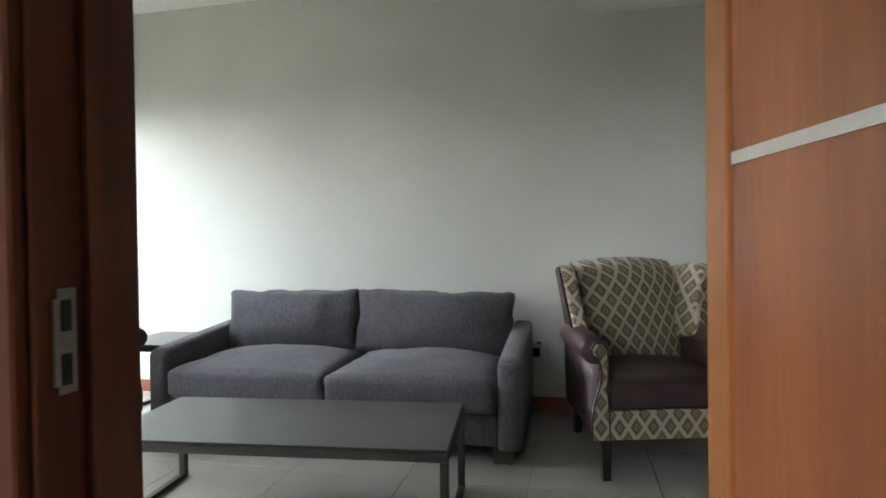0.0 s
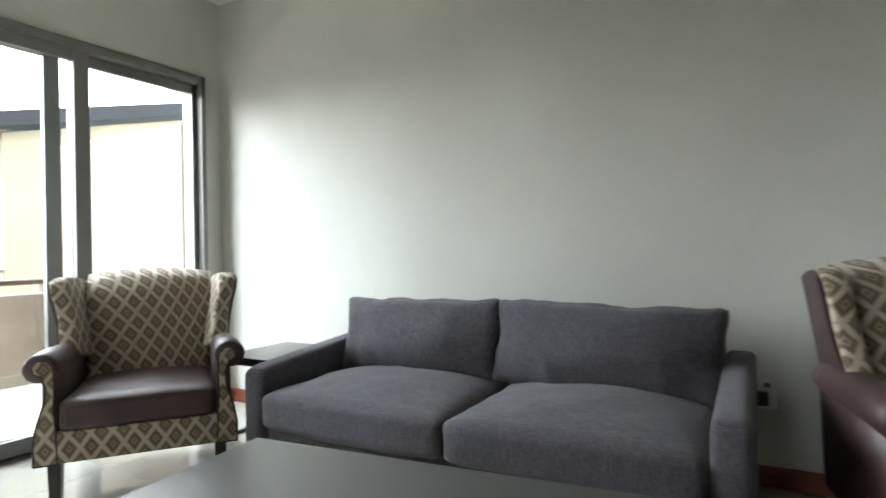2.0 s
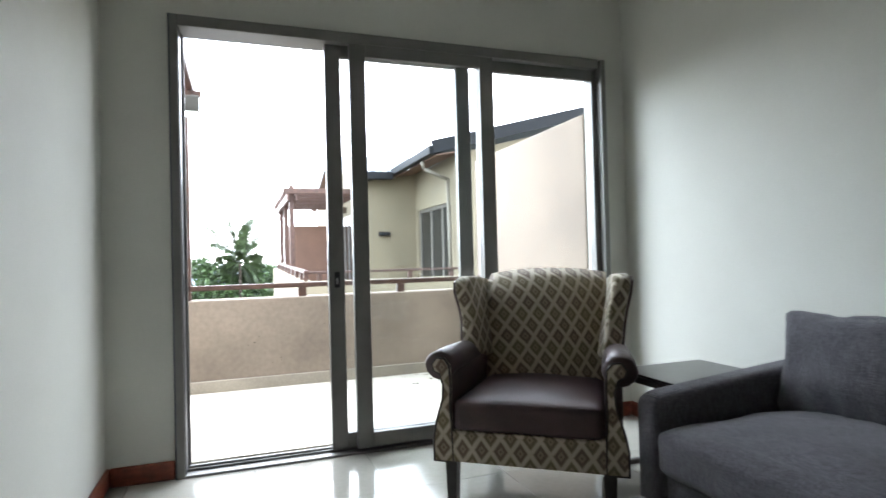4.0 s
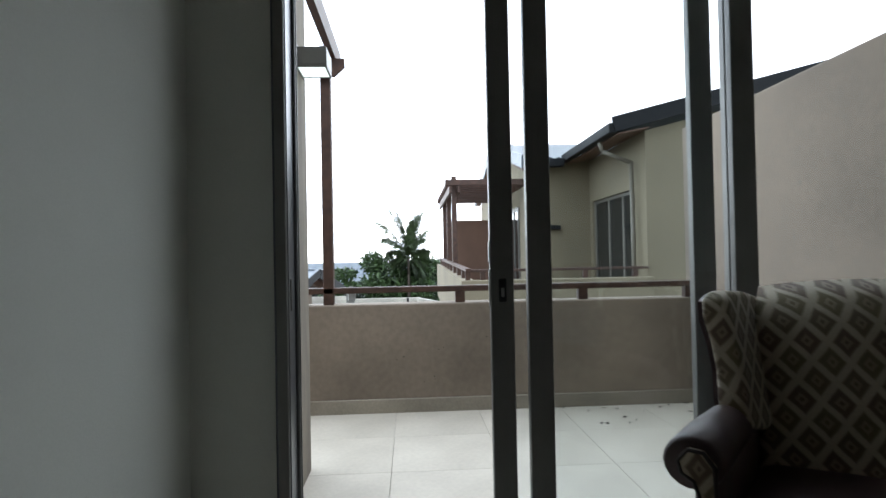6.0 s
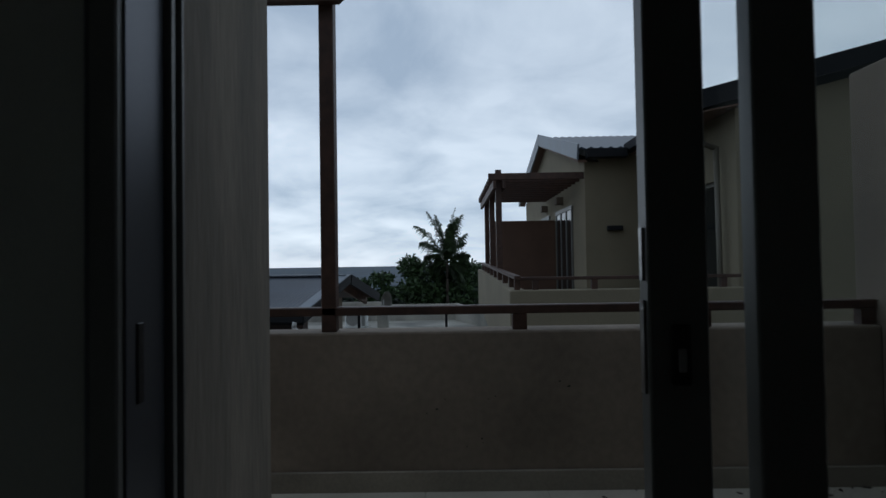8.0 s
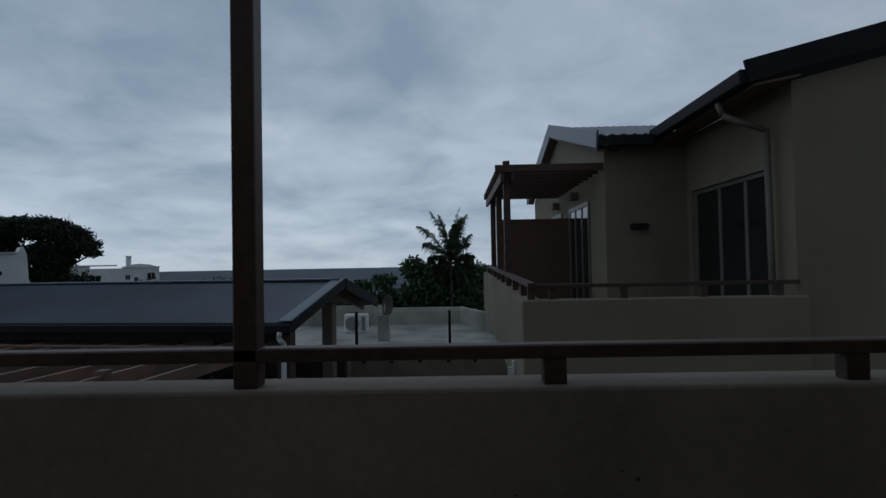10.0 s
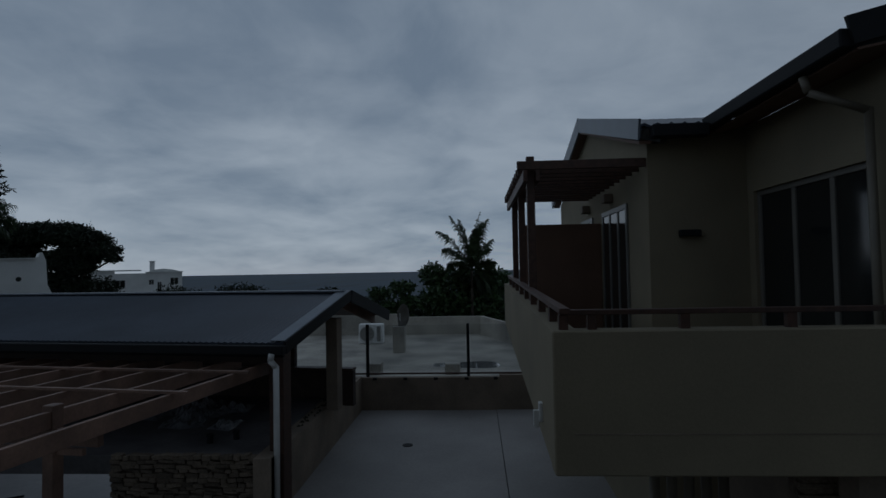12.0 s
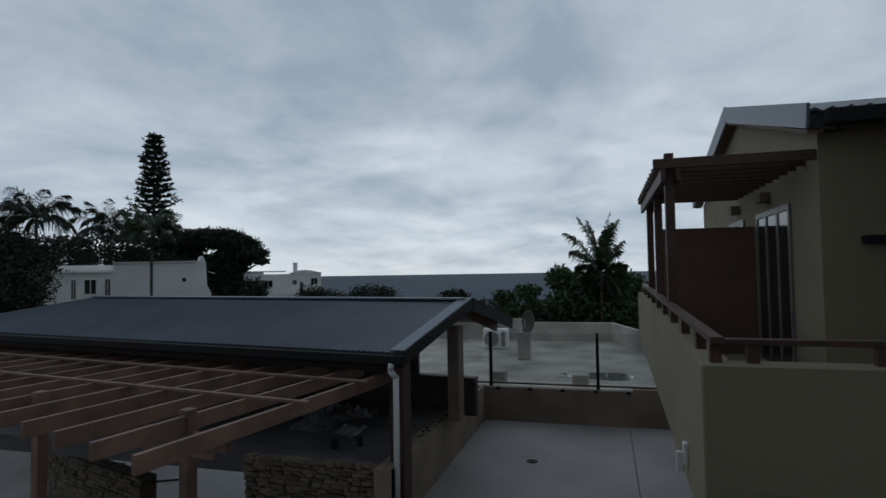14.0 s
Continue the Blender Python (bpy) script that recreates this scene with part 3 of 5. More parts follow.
# its balcony
NX, NY, NZ = -9.04, 2.82, 0.785
part("balcony_front", box(NX - 0.2, NY, -0.32, NX, QY + 0.05, NZ, 0.012), M["cream"], house, "khaki plastered balcony parapet")
part("balcony_side", prism([(NX - 0.2, -0.3), (NX - 0.2, NZ - 0.002), (-16.2, 0.95), (-16.2, 0.12)], "y", NY + 0.004, NY + 0.2), M["cream"], house)
part("balcony_end", box(-16.4, NY + 0.004, 0.1, -16.2, GY, 0.95), M["cream"], house)
part("balcony_floor", prism([(NX - 0.2, -0.25), (NX - 0.2, -0.02), (-16.2, 0.14), (-16.2, 0.10)], "y", NY + 0.2, QY), M["cream"], house)
part("groove", box(NX - 0.001, NY + 0.15, -0.005, NX + 0.003, QY - 0.2, 0.004), M["plaster"], house)
part("handrail", box(NX - 0.14, NY + 0.07, 0.90, NX - 0.06, QY, 0.94, 0.004), M["timber"], house, "dark timber handrail")
part("handrail", bar((NX - 0.02, NY + 0.1, 0.935), (-16.2, NY + 0.1, 1.10), 0.08, 0.04), M["timber"], house, "dark timber handrail")
for y in (2.92, 3.14, 3.85, 4.65, 5.4):
    part("rail_post", box(NX - 0.13, y - 0.035, NZ, NX - 0.07, y + 0.035, 0.90), M["timber"], house)
for i in range(8):
    x = -9.75 - 0.85 * i
    zz = NZ + (NX - x) * 0.0225
    part("rail_post", box(x - 0.05, NY + 0.065, zz - 0.01, x + 0.05, NY + 0.135, zz + 0.13), M["timber"], house)
for x in (-12.0, -13.5, -15.0):
    part("pergola_post", box(x - 0.05, NY + 0.1, 0.8, x + 0.05, NY + 0.2, 2.70 if x > -13 else 2.62, 0.004), M["timber"], house, "dark timber post")
part("pergola_beam", box(-15.6, NY + 0.045, 2.36, -11.8, NY + 0.095, 2.50, 0.004), M["timber"], house)
part("pergola_beam", box(-15.6, NY + 0.205, 2.36, -11.8, NY + 0.255, 2.50, 0.004), M["timber"], house)
for i in range(11):
    x = -12.2 - 0.33 * i
    part("pergola_rafter", box(x - 0.03, NY + 0.0, 2.505, x + 0.03, GY - 0.004, 2.62, 0.003), M["timber"], house)
part("end_beam", box(-11.89, NY - 0.03, 2.51, -11.83, GY - 0.004, 2.62, 0.004), M["timber"], house)
part("privacy_screen", box(-14.62, NY + 0.25, 0.02, -14.5, GY - 0.004, 2.0, 0.01), M["brown_paint"], house, "brown painted privacy wall")


def opening(x0, x1, z0, z1, n):
    w = part("sliding_window", boxes((x0, GY - 0.03, z0, x0 + 0.06, GY - 0.004, z1), (x1 - 0.06, GY - 0.03, z0, x1, GY - 0.004, z1), (x0 + 0.06, GY - 0.03, z1 - 0.07, x1 - 0.06, GY - 0.004, z1),
                              *[(x0 + (x1 - x0) * k / n - 0.035, GY - 0.028, z0, x0 + (x1 - x0) * k / n + 0.035, GY - 0.005, z1 - 0.07) for k in range(1, n)]), M["alu"], house, "bronze framed glass door")
    for k in range(n):
        a, b = x0 + (x1 - x0) * k / n + 0.04, x0 + (x1 - x0) * (k + 1) / n - 0.04
        part("pane", box(a, GY - 0.016, z0 + 0.02, b, GY - 0.008, z1 - 0.08), M["dark_glass"], w)


opening(-14.3, -12.75, 0.05, 2.15, 3)
opening(-16.2, -15.1, 0.9, 2.15, 2)
for x in (-13.7, -15.5):
    part("wall_light", box(x - 0.11, GY - 0.14, 2.26, x + 0.11, GY - 0.002, 2.40, 0.01), M["plaster"], house, "khaki box wall light")
part("wall_light", box(GX + 0.002, 4.75, 1.62, GX + 0.1, 5.0, 1.7, 0.01), M["gutter"], house, "dark box wall light")
part("vent", boxes((-9.92, NY - 0.03, -0.12, -9.84, NY + 0.006, 0.05), (-9.9, NY - 0.08, -0.17, -9.86, NY - 0.025, -0.02), bevel=0.006), M["white_pipe"], house, "off-white wall-mounted bracket")
# lower storey under its balcony
part("stone_face", box(-9.75, 4.9, -4.5, -9.62, 6.4, -0.34), M["stone"], house, "ledge stone facing")
part("lower_wall", box(-13.0, 5.2, -4.5, NX - 0.25, 5.4, -0.34), M["plaster"], house)
for i in range(5):
    y = 3.9 + 0.16 * i
    part("waste_pipe", tube((-10.2, y, -4.4), (-10.2, y, -0.3), 0.05), M["pipe"], house, "", True)

# ---- lower yard ----
DZ = -2.4
solid("walkway", boxes((-19.6, -0.8, DZ - 0.3, -6.0, 2.70, DZ), (-19.6, 2.715, DZ - 0.3, -6.0, 5.0, DZ + 0.01)), M["deck"], "grey screeded walkway between the buildings", "walkway", kind="structure")
solid("yard_wall", prism([(-12.9, DZ - 0.3), (-12.9, -1.46), (-19.6, -1.52), (-19.6, DZ - 0.3)], "y", -1.08, -0.8), M["plaster"], "khaki plastered low wall beside the walkway", "wall", kind="structure")
solid("yard_wall_far", boxes((-19.75, -1.08, -4.4, -19.55, 2.8, -1.56), (-19.75, 2.8, -4.4, -19.55, 5.2, -1.50)), M["plaster"], "khaki plastered low wall at the walkway's end", "wall", kind="structure")
bal = thing("glass_balustrade", "frameless glass balustrade with dark posts and rail", "balustrade")
for y in (-0.67, 2.0, 4.6):
    part("post", box(-19.78, y - 0.04, -1.56, -19.7, y + 0.04, -0.18, 0.005), M["gutter"], bal)
part("bottom_rail", box(-19.77, -3.6, -1.5, -19.71, 4.6, -1.46, 0.004), M["timber"], bal)
for y in (-0.45, 0.35, 1.15, 1.95, 2.7):
    part("bracket", box(-19.56, y - 0.05, -1.61, -19.5, y + 0.05, -1.55), M["gutter"], bal)
for a, b in ((-0.6, 1.93), (2.07, 4.5)):
    p = part("glass_panel", box(-19.745, a, -1.41, -19.735, b, -0.2), M["rail_glass"], bal, "clear glass panel")
    p.visible_shadow = False

flat = thing("flat_roof_building", "low building with a weathered flat concrete roof", "building", kind="structure")
part("roof_slab", box(-31.0, -7.0, -2.0, -20.4, 9.0, -1.75), M["concrete"], flat, "stained concrete roof deck")
part("parapet", boxes((-31.2, -1.3, -1.75, -31.0, 2.6, -0.95), (-31.2, -7.0, -1.75, -31.0, -1.3, -0.8)), M["concrete"], flat)
part("parapet", prism([(-31.0, 2.4), (-31.0, 2.6), (-22.0, 5.4), (-22.0, 5.2)], "z", -1.75, -0.95), M["concrete"], flat)
part("wall", box(-31.2, -7.0, -6.0, -20.4, 9.0, -2.0), M["plaster"], flat)
part("puddle", prism([(-22.6 + 0.55 * math.cos(a) * (1 + 0.3 * math.sin(3 * a)), 1.9 + 1.3 * math.sin(a) * (1 + 0.2 * math.cos(2 * a))) for a in [k * math.tau / 24 for k in range(24)]], "z", -1.752, -1.744), M["puddle"], flat)
for x, y, h in ((-21.2, -0.75, 0.32), (-21.2, 1.52, 0.3), (-25.5, -0.6, 0.95)):
    solid("roof_upstand", box(x - 0.2, y - 0.22, -1.752, x + 0.2, y + 0.22, -1.752 + h, 0.02), M["concrete"], "concrete upstand on the flat roof", "upstand")
ac = thing("aircon_unit", "white outdoor air-conditioning unit on the flat roof", "air conditioner")
part("casing", box(-28.3, -2.6, -1.75, -27.9, -1.6, -0.95, 0.03), M["white_wall"], ac)
part("fan_grille", tube((-27.88, -2.25, -1.35), (-27.87, -2.25, -1.35), 0.3, seg=24), M["steel"], ac, "grey round fan grille")
part("fan_hub", tube((-27.86, -2.25, -1.35), (-27.84, -2.25, -1.35), 0.07, seg=12), M["steel"], ac)
part("louvre", box(-27.9, -1.85, -1.65, -27.88, -1.7, -1.05), M["steel"], ac)
dish = thing("satellite_dish", "pale grey satellite dish on a stub pole", "satellite dish")
bm = bmesh.new()
rings = []
for r in range(6):
    rad = 0.42 * r / 5
    rings.append([bm.verts.new((-25.6 - 0.9 * rad * math.sin(a) + 0.09 * (rad / 0.42) ** 2, -0.6 + 0.42 * rad * math.sin(a) + 0.16 * (rad / 0.42) ** 2, -0.42 + rad * math.cos(a))) for a in [k * math.tau / 24 for k in range(24)]] if r else [bm.verts.new((-25.6, -0.6, -0.42))])
for k in range(24):
    bm.faces.new((rings[0][0], rings[1][k], rings[1][(k + 1) % 24]))
for r in range(1, 5):
    for k in range(24):
        bm.faces.new((rings[r][k], rings[r + 1][k], rings[r + 1][(k + 1) % 24], rings[r][(k + 1) % 24]))
bmesh.ops.solidify(bm, geom=bm.faces[:], thickness=0.015)
part("reflector", bm, M["white_frame"], dish, smooth=True)
part("pole", tube((-25.55, -0.6, -0.81), (-25.6, -0.6, -0.35), 0.04), M["steel"], dish)
part("feed_arm", tube((-25.5, -0.6, -0.85), (-25.0, -0.6, -0.45), 0.02), M["steel"], dish)

# pavilion with a hipped sheet roof and open gable
pav = thing("pavilion", "open pavilion with a slate-blue corrugated roof on posts", "pavilion")
AX, AY, AZ = -13.12, -0.69, 0.2
BX, BZ = -15.86, 0.85
part("roof_slope", sheet_roof((AX, AY, AZ), (BX, AY, BZ), (AX, -14.4, AZ), (BX, -11.6, BZ), 130, 0.012), M["roof"], pav, "slate-blue corrugated sheeting")
part("roof_slope", sheet_roof((-18.3, AY, 0.27), (BX, AY, BZ), (-18.3, -14.0, 0.27), (BX, -11.6, BZ), 60, 0.012), M["roof"], pav)
part("hip_slope", sheet_roof((AX, -14.4, AZ), (BX, -11.6, BZ), (-18.3, -14.0, 0.27), (BX, -11.62, BZ), 20, 0.012), M["roof"], pav)
part("ridge_cap", bar((BX, AY - 0.05, BZ + 0.02), (BX, -11.6, BZ + 0.02), 0.3, 0.03), M["roof_edge"], pav, "pale ridge capping")
part("verge_flashing", bar((AX, AY - 0.09, AZ + 0.03), (BX, AY - 0.09, BZ + 0.03), 0.24, 0.012), M["roof_edge"], pav, "pale verge flashing")
part("verge_flashing", bar((-18.3, AY - 0.09, 0.30), (BX, AY - 0.09, BZ + 0.03), 0.26, 0.02), M["roof_edge"], pav)
part("barge_board", bar((AX, AY + 0.045, AZ - 0.07), (BX, AY + 0.045, BZ - 0.07), 0.025, 0.19), M["gutter"], pav)
part("barge_board", bar((-18.3, AY + 0.05, 0.18), (BX, AY + 0.05, BZ - 0.09), 0.03, 0.24), M["gutter"], pav)
part("rake_rafter", bar((AX - 0.2, AY - 0.3, AZ - 0.2), (BX, AY - 0.3, BZ - 0.16), 0.06, 0.2), M["timber_red"], pav)
part("rake_rafter", bar((-18.2, AY - 0.3, 0.1), (BX, AY - 0.3, BZ - 0.16), 0.06, 0.2), M["timber_red"], pav)
part("eave_gutter", box(AX + 0.0, -14.4, AZ - 0.17, AX + 0.13, AY + 0.06, AZ - 0.03, 0.012), M["gutter"], pav, "dark gutter")
part("fascia", box(AX - 0.05, -14.4, AZ - 0.22, AX - 0.004, AY, AZ - 0.03), M["gutter"], pav)
part("under_roof", prism([(AX - 0.1, AZ - 0.06), (BX, BZ - 0.06), (-18.2, 0.22), (-18.2, 0.19), (BX, BZ - 0.09), (AX - 0.1, AZ - 0.09)], "y", -11.6, AY - 0.05), M["timber"], pav)
for x in (-13.35, -16.0):
    part("column" if x < -14 else "post", box(x - 0.13, (-0.98 if x > -14 else -1.2), -2.3 if x > -14 else -1.5, x + 0.13, (-0.74 if x > -14 else -0.96), AZ - 0.1 if x > -14 else 0.32, 0.01), M["plaster"] if x < -14 else M["timber"], pav)
bm = tube((-12.98, -0.8, 0.05), (-12.98, -0.82, -0.05), 0.045)
tube((-12.98, -0.82, -0.05), (-13.04, -0.76, -0.16), 0.045, bm=bm)
tube((-13.04, -0.76, -0.14), (-13.04, -0.76, -2.4), 0.045, bm=bm)
part("downpipe", bm, M["white_pipe"], pav, "white plastic downpipe", True)
# back wall: dark timber colour also carries the shade under the pavilion roof
part("back_wall", box(-16.85, -12.0, -1.6, -16.7, -0.95, -0.86), M["dark_timber"], pav, "brown timber back wall, coloured dark for the shade under the roof")
part("back_wall", box(-16.84, -12.0, -0.81, -16.71, -2.3, 0.35), M["dark_timber"], pav)
part("wall_cap", box(-16.9, -12.0, -0.86, -16.66, -0.95, -0.81, 0.006), M["timber"], pav)
part("wall_plate", box(-13.62, -13.0, -0.155, -13.42, -1.0, 0.09), M["dark_timber"], pav, "dark wall plate on the rafters")

# pergola in front of the pavilion
yp = thing("yard_pergola", "weathered red-brown timber pergola in front of the pavilion", "pergola")
for i in range(16):
    y = -1.15 - 0.735 * i
    part("rafter", box(-13.9, y - 0.03, -0.34, -9.15 + 0.15 * (y + 1.74), y + 0.03, -0.16, 0.004), M["timber_red"], yp)
for x in (-11.2, -12.55):
    part("batten", box(x - 0.03, -13.0, -0.16, x + 0.03, -0.92, -0.125, 0.003), M["timber_red"], yp)
part("beam", box(-10.35, -13.0, -0.52, -10.27, -1.3, -0.345, 0.004), M["timber_red"], yp)
for y in (-1.9, -4.6, -7.4, -10.2):
    part("post", box(-10.38, y - 0.07, -4.4, -10.24, y + 0.07, -0.1, 0.006), M["timber_red"], yp)
part("cross_brace", box(-10.33, -2.6, -0.62, -10.28, -1.5, -0.55), M["timber_red"], yp)
for grp in (pav, yp):  # the pavilion stands a little askew to the house
    grp.matrix_basis = Matrix.Translation((AX, AY, 0)) @ pose(0, 0, 0, 0, 0, -8.7) @ Matrix.Translation((-AX, -AY, 0))
# lower terrace roof behind a stone-faced wall
solid("terrace_roof", box(-19.5, -9.0, -1.75, -13.08, -1.09, -1.47), M["dark_roof"], "dark bitumen-covered lower roof", "roof", kind="structure")
solid("stone_wall", box(-13.08, -3.3, -4.7, -13.03, -1.06, -1.46), M["stone"], "wall faced with brown ledge stones", "wall", kind="structure")
solid("courtyard", box(-22.0, -26.0, -4.7, -5.5, -0.81, -4.4), M["wet_paving"], "wet dark courtyard paving", "courtyard", kind="structure")
solid("wall_end_pier", box(-13.15, -1.06, -4.7, -12.86, -0.8, -1.44, 0.01), M["plaster"], "khaki plastered wall end", "wall", kind="structure")
def crumpled(px, py, sx, sy, sz, seed):
    """A thin creased sheet lying in loose folds."""
    bm = bmesh.new()
    n = 26
    grid = []
    for i in range(n + 1):
        row = []
        for j in range(n + 1):
            u, w = i / n * 2 - 1, j / n * 2 - 1
            p = Vector((u * 1.7 + seed, w * 1.7, seed * 0.7))
            fold = abs(noise.noise(p)) + 0.5 * abs(noise.noise(p * 2.3)) + 0.25 * noise.noise(p * 5)
            edge = max(0.0, 1 - max(abs(u), abs(w)) ** 3)
            row.append(bm.verts.new((px + u * sx * (1 + 0.35 * noise.noise(p * 0.6)), py + w * sy * (1 + 0.35 * noise.noise(p * 0.6 + Vector((5, 0, 0)))), -1.466 + sz * edge * max(0.0, fold) * 1.1)))
        grid.append(row)
    for i in range(n):
        for j in range(n):
            bm.faces.new((grid[i][j], grid[i + 1][j], grid[i + 1][j + 1], grid[i][j + 1]))
    bmesh.ops.recalc_face_normals(bm, faces=bm.faces)
    return bm


for k, (px, py, sx, sy, sz) in enumerate(((-14.7, -2.3, 0.32, 0.22, 0.12), (-15.2, -3.1, 0.62, 0.42, 0.17), (-15.9, -3.4, 0.5, 0.45, 0.30), (-15.5, -4.2, 0.45, 0.5, 0.14), (-15.9, -2.6, 0.3, 0.3, 0.16))):
    solid("plastic_sheet", crumpled(px, py, sx, sy, sz, k * 3.1 + 1), M["tarp"], "crumpled grey plastic sheeting on the lower roof", "plastic sheet", "rubble on the lower roof")
m = Matrix.Translation((-14.07, -6.26, 0)) @ pose(0, 0, 0, 0, 0, math.degrees(math.atan2(-9.83 + 6.26, -15.1 + 14.07)))
solid("low_stone_wall", box(0, -0.25, -4.7, 3.8, -0.03, -2.42), M["stone"], "low retaining wall of stacked brown stones", "wall", kind="structure").matrix_world = m
for px, py in ((-13.7, -2.1), (-13.9, -1.75)):
    bm = tube((px, py, -1.47), (px, py, -1.36), 0.05)
    tube((px, py, -1.36), (px, py, -1.33), 0.062, 0.055, bm=bm)
    solid("vent_pipe", bm, M["gutter"], "short dark vent pipe on the lower roof", "vent pipe")

cable = bpy.data.curves.new("cable", "CURVE")
cable.dimensions, cable.bevel_depth, cable.bevel_resolution = "3D", 0.022, 2
run = cable.splines.new("NURBS")
spots = ((-18.9, -9.5), (-18.6, -9.9), (-18.45, -10.6), (-18.5, -11.6), (-18.7, -12.7), (-19.0, -13.3), (-19.5, -13.0), (-19.6, -12.2))
run.points.add(len(spots) - 1)
for q, (x, y) in zip(run.points, spots):
    q.co = (x, y, -4.378, 1)
run.use_endpoint_u, run.order_u = True, 4
tagged(new("cable", cable), "black cable lying in loops on the courtyard paving", "cable").data.materials.append(M["black"])

# dead leaves and chips on the low wall's top
rl = random.Random(31)
verts, faces = [], []
for i in range(70):
    x, y, r0 = rl.uniform(-19.3, -14.6), rl.uniform(-1.06, -0.86), rl.uniform(0.02, 0.07)
    z = -1.46 - 0.06 * (-12.9 - x) / 6.7
    k, n = len(verts), 6
    ring = [(x + r0 * rl.uniform(0.5, 1.2) * math.cos(j * math.tau / n), y + r0 * rl.uniform(0.4, 0.9) * math.sin(j * math.tau / n)) for j in range(n)]
    verts.extend([(a, b, z + 0.001) for a, b in ring] + [(x, y, z + rl.uniform(0.015, 0.05))])
    faces.extend([(k + j, k + (j + 1) % n, k + n) for j in range(n)] + [tuple(k + j for j in reversed(range(n)))])
me = bpy.data.meshes.new("leaf_litter")
me.from_pydata(verts, [], faces)
me.materials.append(M["earth"])
tagged(new("leaf_litter", me), "dark dead leaves and chips along the low wall top", "debris", kind="stuff")
drain = solid("floor_drain", tube((-16.6, 0.75, DZ), (-16.6, 0.75, DZ + 0.012), 0.11, seg=16), M["gutter"], "small round dark floor drain in the walkway", "drain")

# ---- furniture ----
def math_node(nt, op, a, b=None):
    n = nt.nodes.new("ShaderNodeMath")
    n.operation = op
    for i, v in enumerate((a, b)):
        if v is None:
            continue
        if isinstance(v, (int, float)):
            n.inputs[i].default_value = v
        else:
            nt.links.new(v, n.inputs[i])
    return n.outputs["Value"]


def diamond_fabric():
    """Woven cream and olive-brown trellis of diamonds, with small pale lozenges inside some of them."""
    m = bpy.data.materials.new("diamond_tapestry")
    m.use_nodes = True
    nt = m.node_tree
    b = nt.nodes["Principled BSDF"]
    b.inputs["Roughness"].default_value = 0.9
    b.inputs["Sheen Weight"].default_value = 0.15
    tc = nt.nodes.new("ShaderNodeTexCoord")
    wob = nt.nodes.new("ShaderNodeTexNoise")
    wob.inputs["Scale"].default_value = 14.0
    nt.links.new(tc.outputs["Object"], wob.inputs["Vector"])
    sp = nt.nodes.new("ShaderNodeSeparateXYZ")
    nt.links.new(tc.outputs["Object"], sp.inputs["Vector"])
    shift = math_node(nt, "MULTIPLY", math_node(nt, "SUBTRACT", wob.outputs["Fac"], 0.5), 0.012)
    u = math_node(nt, "ADD", math_node(nt, "ADD", sp.outputs["X"], math_node(nt, "MULTIPLY", sp.outputs["Y"], 0.85)), shift)
    v = math_node(nt, "ADD", sp.outputs["Z"], math_node(nt, "MULTIPLY", sp.outputs["Y"], 0.2))
    a, c = math_node(nt, "DIVIDE", u, 0.092), math_node(nt, "DIVIDE", v, 0.123)
    p0, q0 = math_node(nt, "ADD", a, c), math_node(nt, "SUBTRACT", a, c)
    p, q = math_node(nt, "FRACT", p0), math_node(nt, "FRACT", q0)
    dp = math_node(nt, "ABSOLUTE", math_node(nt, "SUBTRACT", p, 0.5))
    dq = math_node(nt, "ABSOLUTE", math_node(nt, "SUBTRACT", q, 0.5))
    d = math_node(nt, "MAXIMUM", dp, dq)                      # 0 at a diamond's middle, 0.5 on its edge
    cell = math_node(nt, "MODULO", math_node(nt, "ADD", math_node(nt, "ADD", math_node(nt, "FLOOR", p0), math_node(nt, "MULTIPLY", math_node(nt, "FLOOR", q0), 2.0)), 300.0), 3.0)
    fuzz = math_node(nt, "ADD", d, math_node(nt, "MULTIPLY", math_node(nt, "SUBTRACT", math_node(nt, "FRACT", math_node(nt, "MULTIPLY", sp.outputs["Z"], 210.0)), 0.5), 0.05))
    ramp = nt.nodes.new("ShaderNodeMapRange")
    ramp.inputs["From Min"].default_value, ramp.inputs["From Max"].default_value = 0.33, 0.41
    nt.links.new(fuzz, ramp.inputs["Value"])
    trellis = ramp.outputs["Result"]
    inner = math_node(nt, "LESS_THAN", fuzz, 0.17)
    dot = math_node(nt, "LESS_THAN", d, 0.07)
    pale = math_node(nt, "MULTIPLY", math_node(nt, "SUBTRACT", inner, dot), 0.38)
    mask = math_node(nt, "MAXIMUM", trellis, pale)
    weave = nt.nodes.new("ShaderNodeTexNoise")
    weave.inputs["Scale"].default_value, weave.inputs["Detail"].default_value = 240.0, 2.0
    nt.links.new(tc.outputs["Object"], weave.inputs["Vector"])
    blotch = nt.nodes.new("ShaderNodeTexNoise")
    blotch.inputs["Scale"].default_value = 9.0
    nt.links.new(tc.outputs["Object"], blotch.inputs["Vector"])

    def mix(fac, x, y, blend="MIX"):
        n = nt.nodes.new("ShaderNodeMix")
        n.data_type, n.blend_type = "RGBA", blend
        for key, val in (("Factor", fac), ("A", x), ("B", y)):
            if isinstance(val, tuple):
                n.inputs[key].default_value = val
            elif isinstance(val, float):
                n.inputs[key].default_value = val
            else:
                nt.links.new(val, n.inputs[key])
        return n.outputs["Result"]

    hue = math_node(nt, "DIVIDE", cell, 2.0)                  # brown, olive and rust by turns
